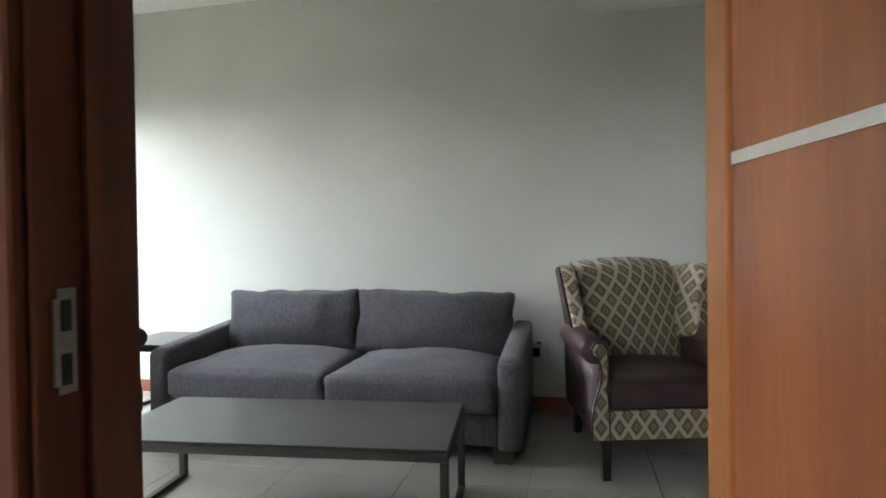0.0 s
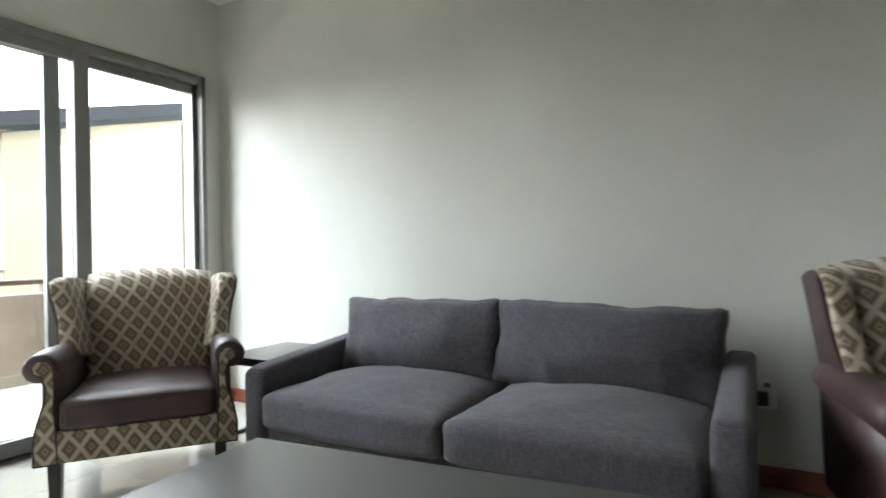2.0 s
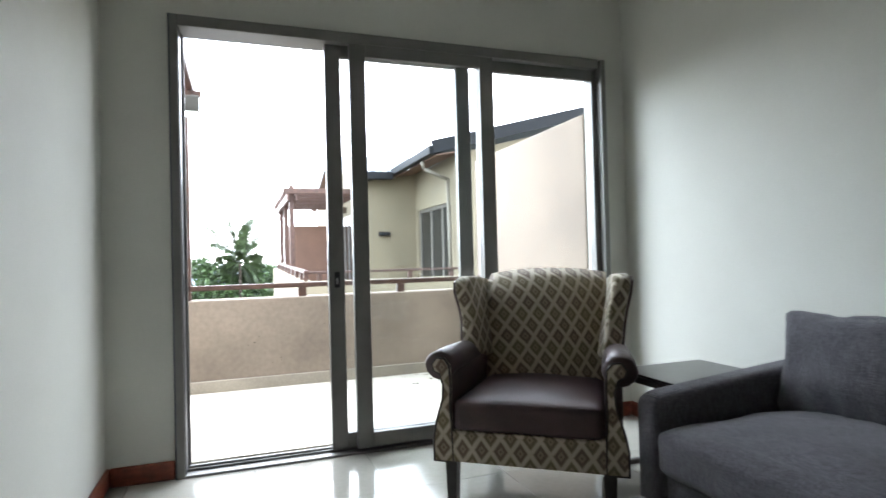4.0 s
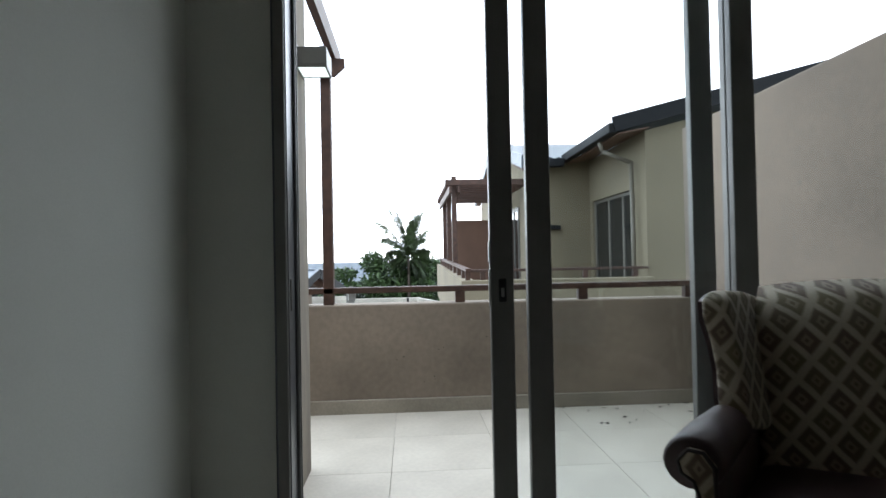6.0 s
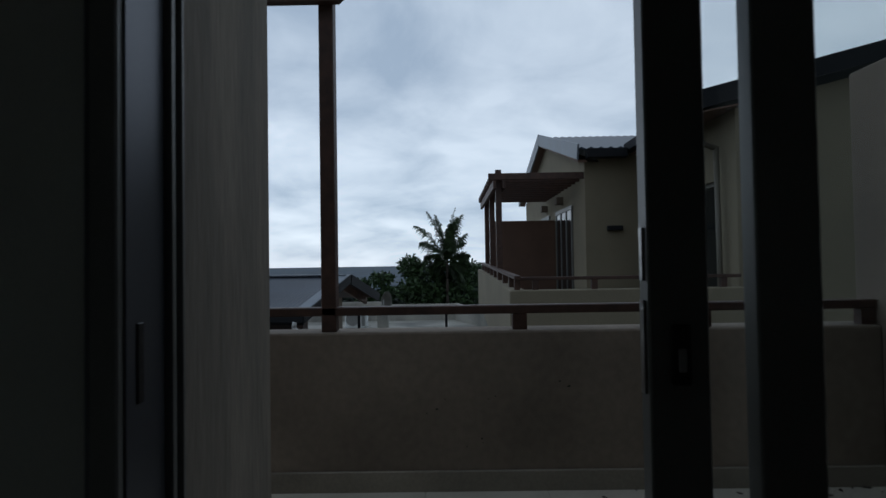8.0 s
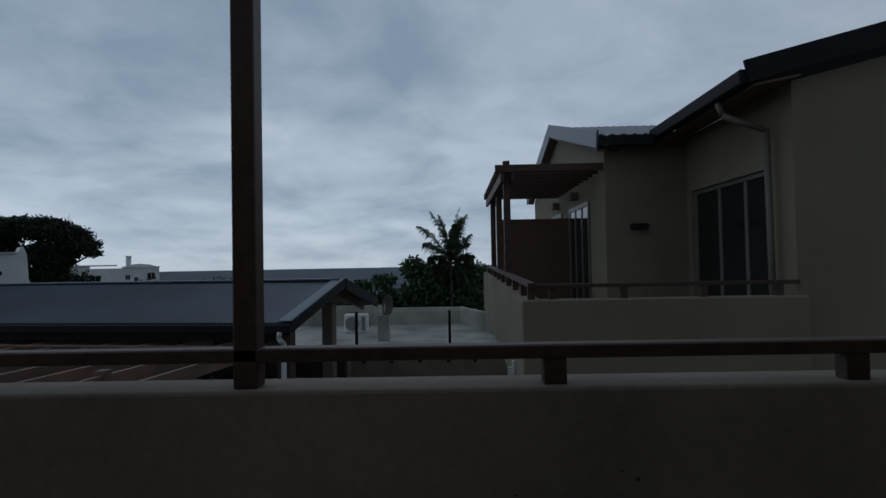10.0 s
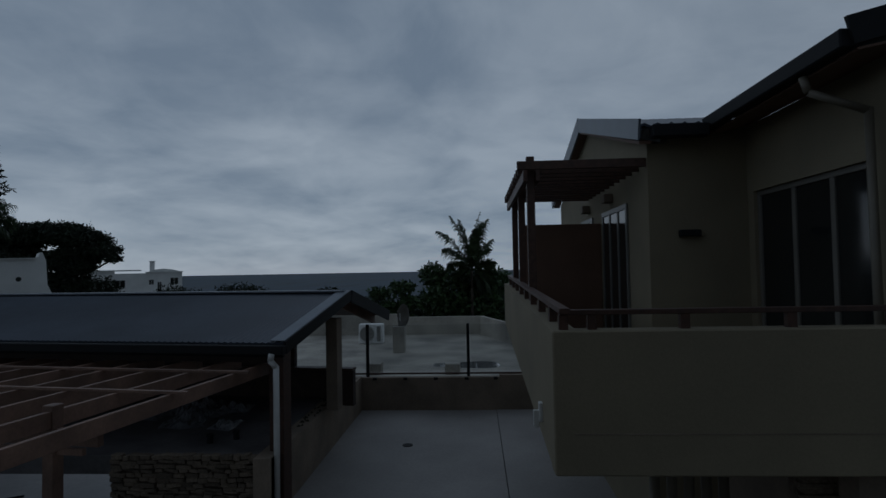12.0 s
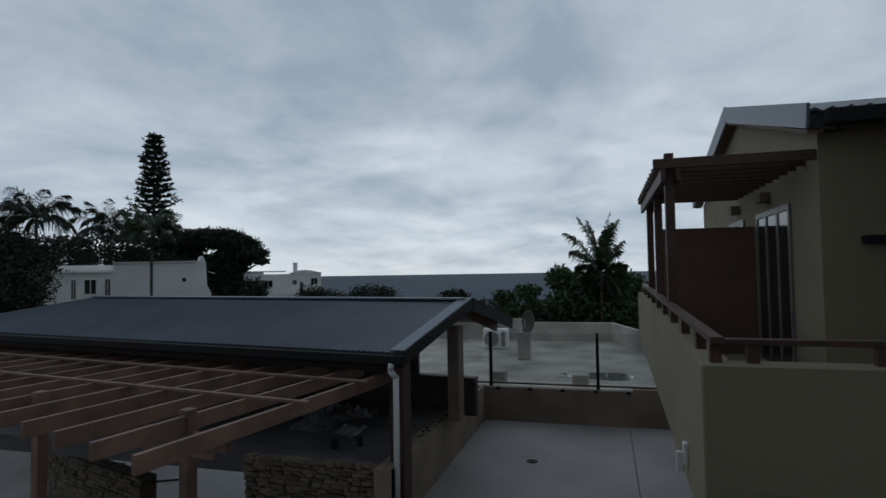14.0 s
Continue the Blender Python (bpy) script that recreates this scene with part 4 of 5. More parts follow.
    brown = mix(hue, (0.175, 0.124, 0.086, 1), (0.200, 0.162, 0.092, 1))
    cream = mix(blotch.outputs["Fac"], (0.50, 0.43, 0.325, 1), (0.64, 0.56, 0.435, 1))
    col = mix(mask, brown, cream)
    rw = nt.nodes.new("ShaderNodeMapRange")
    rw.inputs["To Min"].default_value = 0.62
    nt.links.new(weave.outputs["Fac"], rw.inputs["Value"])
    cb = nt.nodes.new("ShaderNodeCombineColor")
    for k in ("Red", "Green", "Blue"):
        nt.links.new(rw.outputs["Result"], cb.inputs[k])
    nt.links.new(mix(1.0, col, cb.outputs["Color"], "MULTIPLY"), b.inputs["Base Color"])
    bn = nt.nodes.new("ShaderNodeBump")
    bn.inputs["Strength"].default_value, bn.inputs["Distance"].default_value = 0.35, 0.003
    nt.links.new(weave.outputs["Fac"], bn.inputs["Height"])
    nt.links.new(bn.outputs["Normal"], b.inputs["Normal"])
    return m


def heather_fabric():
    """Coarse charcoal weave with pale slubs running both ways."""
    m = material("charcoal_weave", (0.089, 0.085, 0.099), 0.95, var=0.1, scale=4, fine=220, bump=0.12, bump_scale=260)
    nt = m.node_tree
    b = nt.nodes["Principled BSDF"]
    b.inputs["Sheen Weight"].default_value = 0.2
    tc = nt.nodes.new("ShaderNodeTexCoord")
    last = b.inputs["Base Color"].links[0].from_socket
    for k, (s, amount) in enumerate((((38, 38, 230), 0.34), ((230, 90, 30), 0.46))):
        mp = nt.nodes.new("ShaderNodeMapping")
        mp.inputs["Scale"].default_value = s
        nt.links.new(tc.outputs["Object"], mp.inputs["Vector"])
        n = nt.nodes.new("ShaderNodeTexNoise")
        n.inputs["Scale"].default_value, n.inputs["Detail"].default_value = 1.0, 2.0
        nt.links.new(mp.outputs["Vector"], n.inputs["Vector"])
        r = nt.nodes.new("ShaderNodeMapRange")
        r.inputs["From Min"].default_value, r.inputs["From Max"].default_value = 0.3, 0.75
        r.inputs["To Min"].default_value, r.inputs["To Max"].default_value = 1 - amount * 0.55, 1 + amount
        nt.links.new(n.outputs["Fac"], r.inputs["Value"])
        cb = nt.nodes.new("ShaderNodeCombineColor")
        for c in ("Red", "Green", "Blue"):
            nt.links.new(r.outputs["Result"], cb.inputs[c])
        mx = nt.nodes.new("ShaderNodeMix")
        mx.data_type, mx.blend_type = "RGBA", "MULTIPLY"
        mx.inputs["Factor"].default_value = 1.0
        nt.links.new(last, mx.inputs["A"])
        nt.links.new(cb.outputs["Color"], mx.inputs["B"])
        last = mx.outputs["Result"]
    nt.links.new(last, b.inputs["Base Color"])
    return m


M["tapestry"] = diamond_fabric()
M["sofa"] = heather_fabric()
M["leather"] = material("dark_brown_leather", (0.072, 0.037, 0.037), 0.42, var=0.18, scale=6, fine=130, bump=0.05, bump_scale=180)
M["piping"] = material("dark_piping", (0.03, 0.018, 0.015), 0.5, var=0.1, scale=20)
M["chair_leg"] = material("black_stained_leg", (0.018, 0.012, 0.010), 0.35, var=0.2, scale=10)
M["table_top"] = material("smoked_table_top", (0.060, 0.062, 0.056), 0.30, var=0.06, scale=2, fine=60, bump=0.0, spec=0.5)
M["table_frame"] = material("gunmetal_frame", (0.10, 0.095, 0.088), 0.45, 0.5, var=0.1, scale=8)
M["sofa_foot"] = material("dark_wood_foot", (0.035, 0.022, 0.016), 0.4, var=0.2, scale=10)


def cushion(cx, cy, cz, sx, sy, sz, puff=0.04, edge=0.35, wrinkle=0.006, seed=0.0, cuts=16, tuck=0.0, pleat=0.0):
    """A stuffed cushion: a box with rounded edges, crowned faces and soft wrinkles."""
    bm = bmesh.new()
    bmesh.ops.create_cube(bm, size=2.0)
    bmesh.ops.subdivide_edges(bm, edges=bm.edges[:], cuts=cuts, use_grid_fill=True)
    hx, hy, hz = sx / 2, sy / 2, sz / 2
    r = edge * min(hx, hy, hz)
    for v in bm.verts:
        p = v.co.copy()
        q = Vector((p.x * hx, p.y * hy, p.z * hz))
        inner = Vector((max(-hx + r, min(hx - r, q.x)), max(-hy + r, min(hy - r, q.y)), max(-hz + r, min(hz - r, q.z))))
        d = q - inner
        if d.length > 1e-6:
            q = inner + d.normalized() * min(d.length, r)
        small = [hx, hy, hz].index(min(hx, hy, hz))
        o = [i for i in range(3) if i != small]
        crown = (1 - min(1, abs(p[o[0]])) ** 2.2) * (1 - min(1, abs(p[o[1]])) ** 2.2)
        q[small] += math.copysign(puff * crown * min(1, abs(p[small])), p[small])
        corner = (abs(p[o[0]]) * abs(p[o[1]])) ** 3
        q[o[0]] *= 1 + tuck * corner
        q[o[1]] *= 1 + tuck * corner
        w = noise.noise(Vector((q.x * 5 + seed, q.y * 5, q.z * 9))) + 0.5 * noise.noise(Vector((q.x * 16 + seed, q.y * 16, q.z * 5)))
        q += (q - inner).normalized() * wrinkle * w if (q - inner).length > 1e-6 else Vector()
        if pleat and abs(p[small]) > 0.5:            # upright folds, deepest towards the lower edge
            fold = noise.noise(Vector((q.x * 17 + seed * 3, seed, q.z * 2.5)))
            q[small] += math.copysign(pleat * min(0.0, fold) * 2.2 * (0.75 - 0.6 * p[o[1]]), p[small])
        v.co = q + Vector((cx, cy, cz))
    return bm


def settee():
    s = thing("sofa", "charcoal woven two-cushion sofa standing against the wall", "sofa")
    s.matrix_basis = pose(-0.58, 3.86, 0)
    W, D = 1.095, 0.48                               # half width, half depth
    part("base", box(-W + 0.124, -D + 0.04, 0.085, W - 0.124, D, 0.29, 0.015, seg=2), M["sofa"], s)
    part("back_frame", box(-W + 0.124, D - 0.17, 0.29, W - 0.124, D, 0.66, 0.03, seg=3), M["sofa"], s)
    aw = 0.062                                       # half width of an arm
    for k in (-1, 1):
        bm = prism([(-D, 0.085), (D, 0.085), (D, 0.63), (-D + 0.06, 0.555), (-D, 0.53)], "x", -aw, aw)
        bmesh.ops.bevel(bm, geom=[e for e in bm.edges if max(v.co.z for v in e.verts) > 0.3], offset=0.034, segments=5, affect="EDGES", profile=0.5)
        a = part("arm", bm, M["sofa"], s, smooth=True)
        a.location = (k * (W - aw), 0, 0)
    L, R = -W + 2 * aw + 0.006, W - 2 * aw - 0.006
    for k in range(2):
        x0, x1 = ((L, 0.02), (0.02, R))[k]
        part("seat_cushion", cushion((x0 + x1) / 2, -0.105, 0.355, x1 - x0 - 0.004, 0.80, 0.165, 0.074, 0.45, 0.010, 3.1 * k, cuts=24), M["sofa"], s, smooth=True)
        x0, x1 = ((L - 0.01, -0.035), (-0.035, R + 0.012))[k]
        b = part("back_cushion", cushion(0, 0, 0, x1 - x0 - 0.004, 0.15, 0.40, 0.078, 0.55, 0.017, 7.7 + k, cuts=30, tuck=0.045, pleat=0.005), M["sofa"], s, smooth=True)
        b.matrix_basis = pose((x0 + x1) / 2, 0.235, 0.635, -10, 1.2 if k else -0.8, 0)
    for x in (-W + 0.1, W - 0.1):
        for y in (-D + 0.09, D - 0.09):
            part("foot", prism([(x - 0.045, 0), (x + 0.045, 0), (x + 0.055, 0.086), (x - 0.055, 0.086)], "y", y - 0.045, y + 0.045), M["sofa_foot"], s, "dark wooden block foot")
    return s


settee()


def ring_sweep(points, r, seg=6):
    """A closed cord of radius r through points that lie in one upright plane across y."""
    bm = bmesh.new()
    n = len(points)
    rings = []
    for i in range(n):
        p = Vector(points[i])
        d = (Vector(points[(i + 1) % n]) - Vector(points[i - 1])).normalized()
        a = Vector((0, 1, 0))
        b = d.cross(a).normalized()
        rings.append([bm.verts.new(p + (a * math.cos(t) + b * math.sin(t)) * r) for t in [j * math.tau / seg for j in range(seg)]])
    for i in range(n):
        for j in range(seg):
            bm.faces.new((rings[i][j], rings[i][(j + 1) % seg], rings[(i + 1) % n][(j + 1) % seg], rings[(i + 1) % n][j]))
    bmesh.ops.recalc_face_normals(bm, faces=bm.faces)
    return bm


def wing_chair():
    c = thing("wing_chair", "wingback armchair in cream and brown diamond tapestry with dark leather seat", "armchair", "wingback armchairs")
    # legs
    for k in (-1, 1):
        part("leg", prism([(k * 0.345 - 0.02, 0), (k * 0.345 + 0.02, 0), (k * 0.345 + 0.027, 0.22), (k * 0.345 - 0.027, 0.22)], "y", -0.385, -0.335), M["chair_leg"], c, "black tapered wooden leg")
        bm = bmesh.new()
        bar((k * 0.315, 0.36, 0.0), (k * 0.315, 0.29, 0.22), 0.045, 0.05, bm=bm)
        part("leg", bm, M["chair_leg"], c, "black raked wooden leg")
    # seat rail and leather cushion
    part("seat_rail", box(-0.335, -0.40, 0.20, 0.335, -0.33, 0.345, 0.012, seg=2), M["tapestry"], c, "diamond tapestry seat rail")
    part("seat_base", box(-0.36, -0.33, 0.20, 0.36, 0.30, 0.345, 0.01), M["leather"], c)
    part("seat_cushion", cushion(0, -0.06, 0.415, 0.655, 0.70, 0.145, 0.034, 0.42, 0.005, 2.0), M["leather"], c, "dark brown leather seat cushion", True)
    # back: leaning, arched, tapestry in front and leather behind
    lean = 0.20

    def back_point(x, z, front):
        y = 0.235 + (z - 0.4) * lean - (0.055 * (1 - (x / 0.33) ** 2) if front else -0.10)
        return Vector((x, y, z))
    for front, name, mat in ((True, "backrest", M["tapestry"]), (False, "back_cover", M["leather"])):
        bm = bmesh.new()
        nx, nz = 14, 14
        grid = []
        for j in range(nz + 1):
            row = []
            for i in range(nx + 1):
                f = i / nx * 2 - 1
                wtop = 0.33
                x = f * wtop
                top = 0.978 + 0.03 * (math.cos(f * math.pi / 2) ** 0.8)
                z = 0.40 + (top - 0.40) * j / nz
                p = back_point(x, z, front)
                if front:
                    edge = max(0.0, (j / nz - 0.86) / 0.14)
                    p.y += 0.07 * edge ** 2
                row.append(bm.verts.new(p))
            grid.append(row)
        for j in range(nz):
            for i in range(nx):
                bm.faces.new((grid[j][i], grid[j][i + 1], grid[j + 1][i + 1], grid[j + 1][i]))
        bmesh.ops.recalc_face_normals(bm, faces=bm.faces)
        bmesh.ops.solidify(bm, geom=bm.faces[:], thickness=-0.075 if front else 0.03)
        part(name, bm, mat, c, "" if front else "dark leather back", True)
    # wings: tapestry inside and on the edge, leather outside
    prof = [(-0.05, 0.64), (-0.035, 0.72), (0.005, 0.80), (0.01, 0.88), (-0.005, 0.96), (0.02, 1.015), (0.09, 1.035), (0.20, 1.03), (0.36, 1.0), (0.36, 0.60), (0.10, 0.60)]
    for k in (-1, 1):
        bm = prism(prof, "x", -0.058, 0.030)
        bmesh.ops.bevel(bm, geom=[e for e in bm.edges], offset=0.024, segments=4, affect="EDGES", profile=0.55)
        m4 = pose(k * 0.375, 0.0, 0, 0, 0, k * 8)
        for v in bm.verts:
            v.co = m4 @ Vector((v.co.x * k, v.co.y + 0.03, v.co.z)) + Vector((k * 0.085 * max(0.0, (v.co.z - 0.62)) / 0.4, 0.02, 0))
        bmesh.ops.recalc_face_normals(bm, faces=bm.faces)
        part("wing", bm, M["tapestry"], c, "diamond tapestry wing", True)
        bm = prism([(y + 0.014 if y < 0.1 else y, z - 0.012) for y, z in prof], "x", 0.031, 0.044)
        for v in bm.verts:
            v.co = m4 @ Vector((v.co.x * k, v.co.y + 0.03, v.co.z)) + Vector((k * 0.085 * max(0.0, (v.co.z - 0.62)) / 0.4, 0.02, 0))
        bmesh.ops.recalc_face_normals(bm, faces=bm.faces)
        part("wing_cover", bm, M["leather"], c, "dark leather wing cover")
    # arms: side panel, scroll roll, tapestry facing with piping
    for k in (-1, 1):
        side = prism([(-0.375, 0.20), (0.33, 0.20), (0.37, 0.64), (-0.33, 0.66), (-0.345, 0.5), (-0.36, 0.38)], "x", -0.035, 0.035)
        bmesh.ops.bevel(side, geom=side.edges[:], offset=0.012, segments=2, affect="EDGES")
        a = part("arm_panel", side, M["leather"], c, "dark leather arm panel", True)
        a.location = (k * 0.365, 0, 0)
        roll = bmesh.new()
        n = 18
        rings = []
        for j, (y, r, dz) in enumerate(((-0.372, 0.060, -0.004), (-0.36, 0.068, 0), (-0.2, 0.068, 0.004), (0.0, 0.064, 0.0), (0.2, 0.058, -0.008), (0.30, 0.05, -0.012))):
            rings.append([roll.verts.new((k * (0.385 + 0.01) + r * 1.08 * math.cos(t), y, 0.635 + dz + r * math.sin(t))) for t in [i * math.tau / n for i in range(n)]])
        for j in range(len(rings) - 1):
            for i in range(n):
                roll.faces.new((rings[j][i], rings[j][(i + 1) % n], rings[j + 1][(i + 1) % n], rings[j + 1][i]))
        roll.faces.new(rings[0])
        roll.faces.new(rings[-1][::-1])
        bmesh.ops.recalc_face_normals(roll, faces=roll.faces)
        part("arm_roll", roll, M["leather"], c, "dark leather rolled arm", True)
        # facing: a scroll at the top, narrowing, then flaring to the rail
        pts = [(-0.035, 0.20), (0.055, 0.20), (0.056, 0.30), (0.042, 0.38), (0.012, 0.48), (0.006, 0.55), (0.022, 0.60), (0.050, 0.615), (0.058, 0.645), (0.035, 0.675), (0.0, 0.672), (-0.024, 0.64), (-0.028, 0.55), (-0.024, 0.45), (-0.03, 0.36)]
        bm = prism([(k * (0.365 + u), z) for u, z in pts], "y", -0.395, -0.372)
        f = part("arm_facing", bm, M["tapestry"], c, "diamond tapestry arm facing")
        bm = ring_sweep([(k * (0.365 + u), -0.394, z) for u, z in pts], 0.0055)
        part("piping", bm, M["piping"], f, "dark piping", True)
    # the seat is wider in front than at the back
    for ob in c.children_recursive:
        off = ob.location.copy()
        for v in ob.data.vertices:
            y = v.co.y + off.y
            v.co.x = (v.co.x + off.x) * (0.965 + 0.10 * max(0.0, min(1.0, (0.3 - y) / 0.7))) - off.x
    return c


chair_a = wing_chair()
chair_a.matrix_basis = pose(-2.27, 3.285, 0, 0, 0, 52) @ Matrix.Diagonal((0.93, 0.97, 0.965, 1))
chair_b = copy_thing(chair_a, pose(1.148, 3.755, 0, 0, 0, 15) @ Matrix.Diagonal((0.965, 1, 1.02, 1)))


def sled_table(name, label, x, y, turn, length, width, height, frame_w, inset, group=""):
    t = thing(name, label, "table")
    t.matrix_basis = pose(x, y, 0, 0, 0, turn)
    L, W = length / 2, width / 2
    part("tabletop", box(-L + 0.004, -W + 0.004, height - 0.012, L - 0.004, W - 0.004, height, 0.002), M["table_top"], t, "smoked dark table top")
    part("top_frame", boxes((-L, -W, height - 0.045, L, -W + frame_w, height - 0.013), (-L, W - frame_w, height - 0.045, L, W, height - 0.013),
                            (-L, -W + frame_w, height - 0.045, -L + frame_w, W - frame_w, height - 0.013), (L - frame_w, -W + frame_w, height - 0.045, L, W - frame_w, height - 0.013), bevel=0.002), M["table_frame"], t)
    for k in (-1, 1):
        x0, x1 = sorted((k * (L - inset), k * (L - inset - frame_w)))
        for yy in (-W, W - frame_w):
            part("leg", box(x0, yy, 0.0, x1, yy + frame_w, height - 0.046, 0.002), M["table_frame"], t)
        part("foot_bar", box(x0, -W + frame_w + 0.001, 0.0, x1, W - frame_w - 0.001, 0.022, 0.002), M["table_frame"], t)
    return t


sled_table("coffee_table", "low smoked-top coffee table on a gunmetal sled frame", -0.414, 2.744, 5.0, 1.43, 0.625, 0.40, 0.032, 0.0)
sled_table("side_table", "low dark side table between armchair and sofa", -2.02, 4.03, 0.0, 0.56, 0.56, 0.50, 0.026, 0.0)

socket = thing("wall_socket", "white wall socket with a black adapter plugged in", "socket")
part("plate", box(0.498, NORTH - 0.012, 0.355, 0.588, NORTH, 0.485, 0.003), M["white_wall"], socket, "white square-cornered socket plate")
part("adapter", box(0.505, NORTH - 0.06, 0.375, 0.558, NORTH - 0.0125, 0.435, 0.006), M["black"], socket, "black plug-in adapter")
part("switch", box(0.54, NORTH - 0.016, 0.452, 0.566, NORTH - 0.0125, 0.472, 0.001), M["white_frame"], socket)

# ---- trees ----
def leaf_cloud(lobes, count, size, seed, shell=0.55, flat=1.0):
    """Small leaf blades scattered in lobes (centre, radii), denser near their outsides."""
    r = np.random.RandomState(seed)
    vol = np.array([l[3] * l[4] * l[5] for l in lobes]) ** 0.8
    pick = r.choice(len(lobes), count, p=vol / vol.sum())
    L = np.array(lobes)[pick]
    d = r.normal(size=(count, 3))
    d /= np.linalg.norm(d, axis=1)[:, None]
    rad = shell + (1 - shell) * r.rand(count) ** 0.5
    rad *= 1 + 0.18 * np.sin(d[:, 0] * 7 + L[:, 0]) * np.sin(d[:, 1] * 6 + L[:, 1]) + 0.10 * r.normal(size=count)
    c = L[:, :3] + d * L[:, 3:6] * rad[:, None]
    a = r.normal(size=(count, 3)) + d * 0.6
    a /= np.linalg.norm(a, axis=1)[:, None]
    b = np.cross(a, r.normal(size=(count, 3)))
    b /= np.linalg.norm(b, axis=1)[:, None]
    s = size * (0.6 + 0.8 * r.rand(count))[:, None]
    a[:, 2] *= flat
    quad = np.stack([c - a * s, c + b * s * 0.38, c + a * s, c - b * s * 0.38], axis=1).reshape(-1, 3)
    me = bpy.data.meshes.new("crown")
    me.from_pydata(quad.tolist(), [], np.arange(count * 4).reshape(-1, 4).tolist())
    return me


def crown(me, mat, parent, label=""):
    me.materials.append(mat)
    ob = new("crown", me)
    ob.parent = parent
    if label:
        ob["label"] = label
    return ob


def limb_tree(name, label, base, lobes, count, size, mat, seed, trunk_r=0.16, shell=0.55):
    t = thing(name, label, "tree")
    bx, by, bz = base
    cx, cy, cz = np.mean([l[:3] for l in lobes], axis=0)
    fork = Vector((bx * 0.5 + cx * 0.5, by * 0.5 + cy * 0.5, bz + (cz - bz) * 0.55))
    bm = tube(base, fork, trunk_r, trunk_r * 0.7, seg=8)
    for l in lobes:
        tube(fork, (l[0], l[1], l[2]), trunk_r * 0.5, trunk_r * 0.15, seg=6, bm=bm)
    part("trunk", bm, M["bark"], t, smooth=True)
    crown(leaf_cloud(lobes, count, size, seed, shell), mat, t)
    return t


def palm_tree(base, head, fronds, length, seed, droop=1.0, upright=0.5, mat="palm_leaf", label="slender palm tree with ragged feathery fronds", leaflets=26, width=0.34, spec=()):
    t = thing("palm_tree", label, "palm tree")
    b, h = Vector(base), Vector(head)
    bm = bmesh.new()
    n = 7
    for i in range(n):
        p, q = b.lerp(h, i / n), b.lerp(h, (i + 1) / n)
        tube(p, q, 0.13 - 0.05 * i / n, 0.12 - 0.05 * i / n, seg=8, bm=bm)
    part("trunk", bm, M["bark"], t, "ringed grey palm trunk", True)
    r = random.Random(seed)
    verts, faces = [], []

    def blade(p, d, nrm, ln, w):
        side = d.cross(nrm)
        if side.length < 1e-4:
            return
        side = side.normalized() * w
        k = len(verts)
        tip = p + d * ln + Vector((0, 0, -0.45 * ln * droop))
        mid = p + d * ln * 0.55 + Vector((0, 0, -0.03 * ln))
        verts.extend([p - side * 0.6, p + side * 0.6, mid + side, tip, mid - side])
        faces.append((k, k + 1, k + 2, k + 3, k + 4))
    for i in range(len(spec) or fronds):
        az = i * 2.399 + r.uniform(-0.4, 0.4)
        el = 0.72 + 0.5 * upright - (1.3 - 0.45 * upright) * (i / fronds) ** 1.4 + r.uniform(-0.18, 0.18)
        ln = length * r.uniform(0.75, 1.1)
        if spec:
            az, el, ln = radians(spec[i][0]), radians(spec[i][1]), spec[i][2]
        d = Vector((math.cos(az) * math.cos(el), math.sin(az) * math.cos(el), math.sin(el)))
        roll = r.uniform(-0.9, 0.9)
        p = h.copy()
        steps = leaflets
        for s in range(steps):
            f = s / steps
            d = (d + Vector((0, 0, -0.075 * droop * f * 26 / steps))).normalized()
            q = p + d * (ln / steps)
            side = d.cross(Vector((0, 0, 1)))
            side = side.normalized() if side.length > 1e-4 else Vector((1, 0, 0))
            up = side.cross(d)
            side = (side * math.cos(roll) + up * math.sin(roll)).normalized()
            up = side.cross(d)
            k = len(verts)
            w = 0.018 * (1 - f) + 0.004
            verts.extend([p - side * w, p + side * w, q + side * w, q - side * w])
            faces.append((k, k + 1, k + 2, k + 3))
            if f > 0.12:
                ll = width * length * (math.sin(math.pi * (0.12 + 0.85 * f)) ** 0.7) * r.uniform(0.65, 1.2)
                for sg in (-1, 1):
                    ld = (side * sg * 0.62 + d * r.uniform(0.55, 0.95) + up * r.uniform(-0.15, 0.3) + Vector((0, 0, -0.2 * droop))).normalized()
                    blade(p + d * r.uniform(0, 0.03), ld, up, ll, 0.024 * length / 2.5)
            p = q
    me = bpy.data.meshes.new("fronds")
    me.from_pydata([tuple(v) for v in verts], [], faces)
    me.materials.append(M[mat])
    f = new("fronds", me)
    f.parent = t
    return t


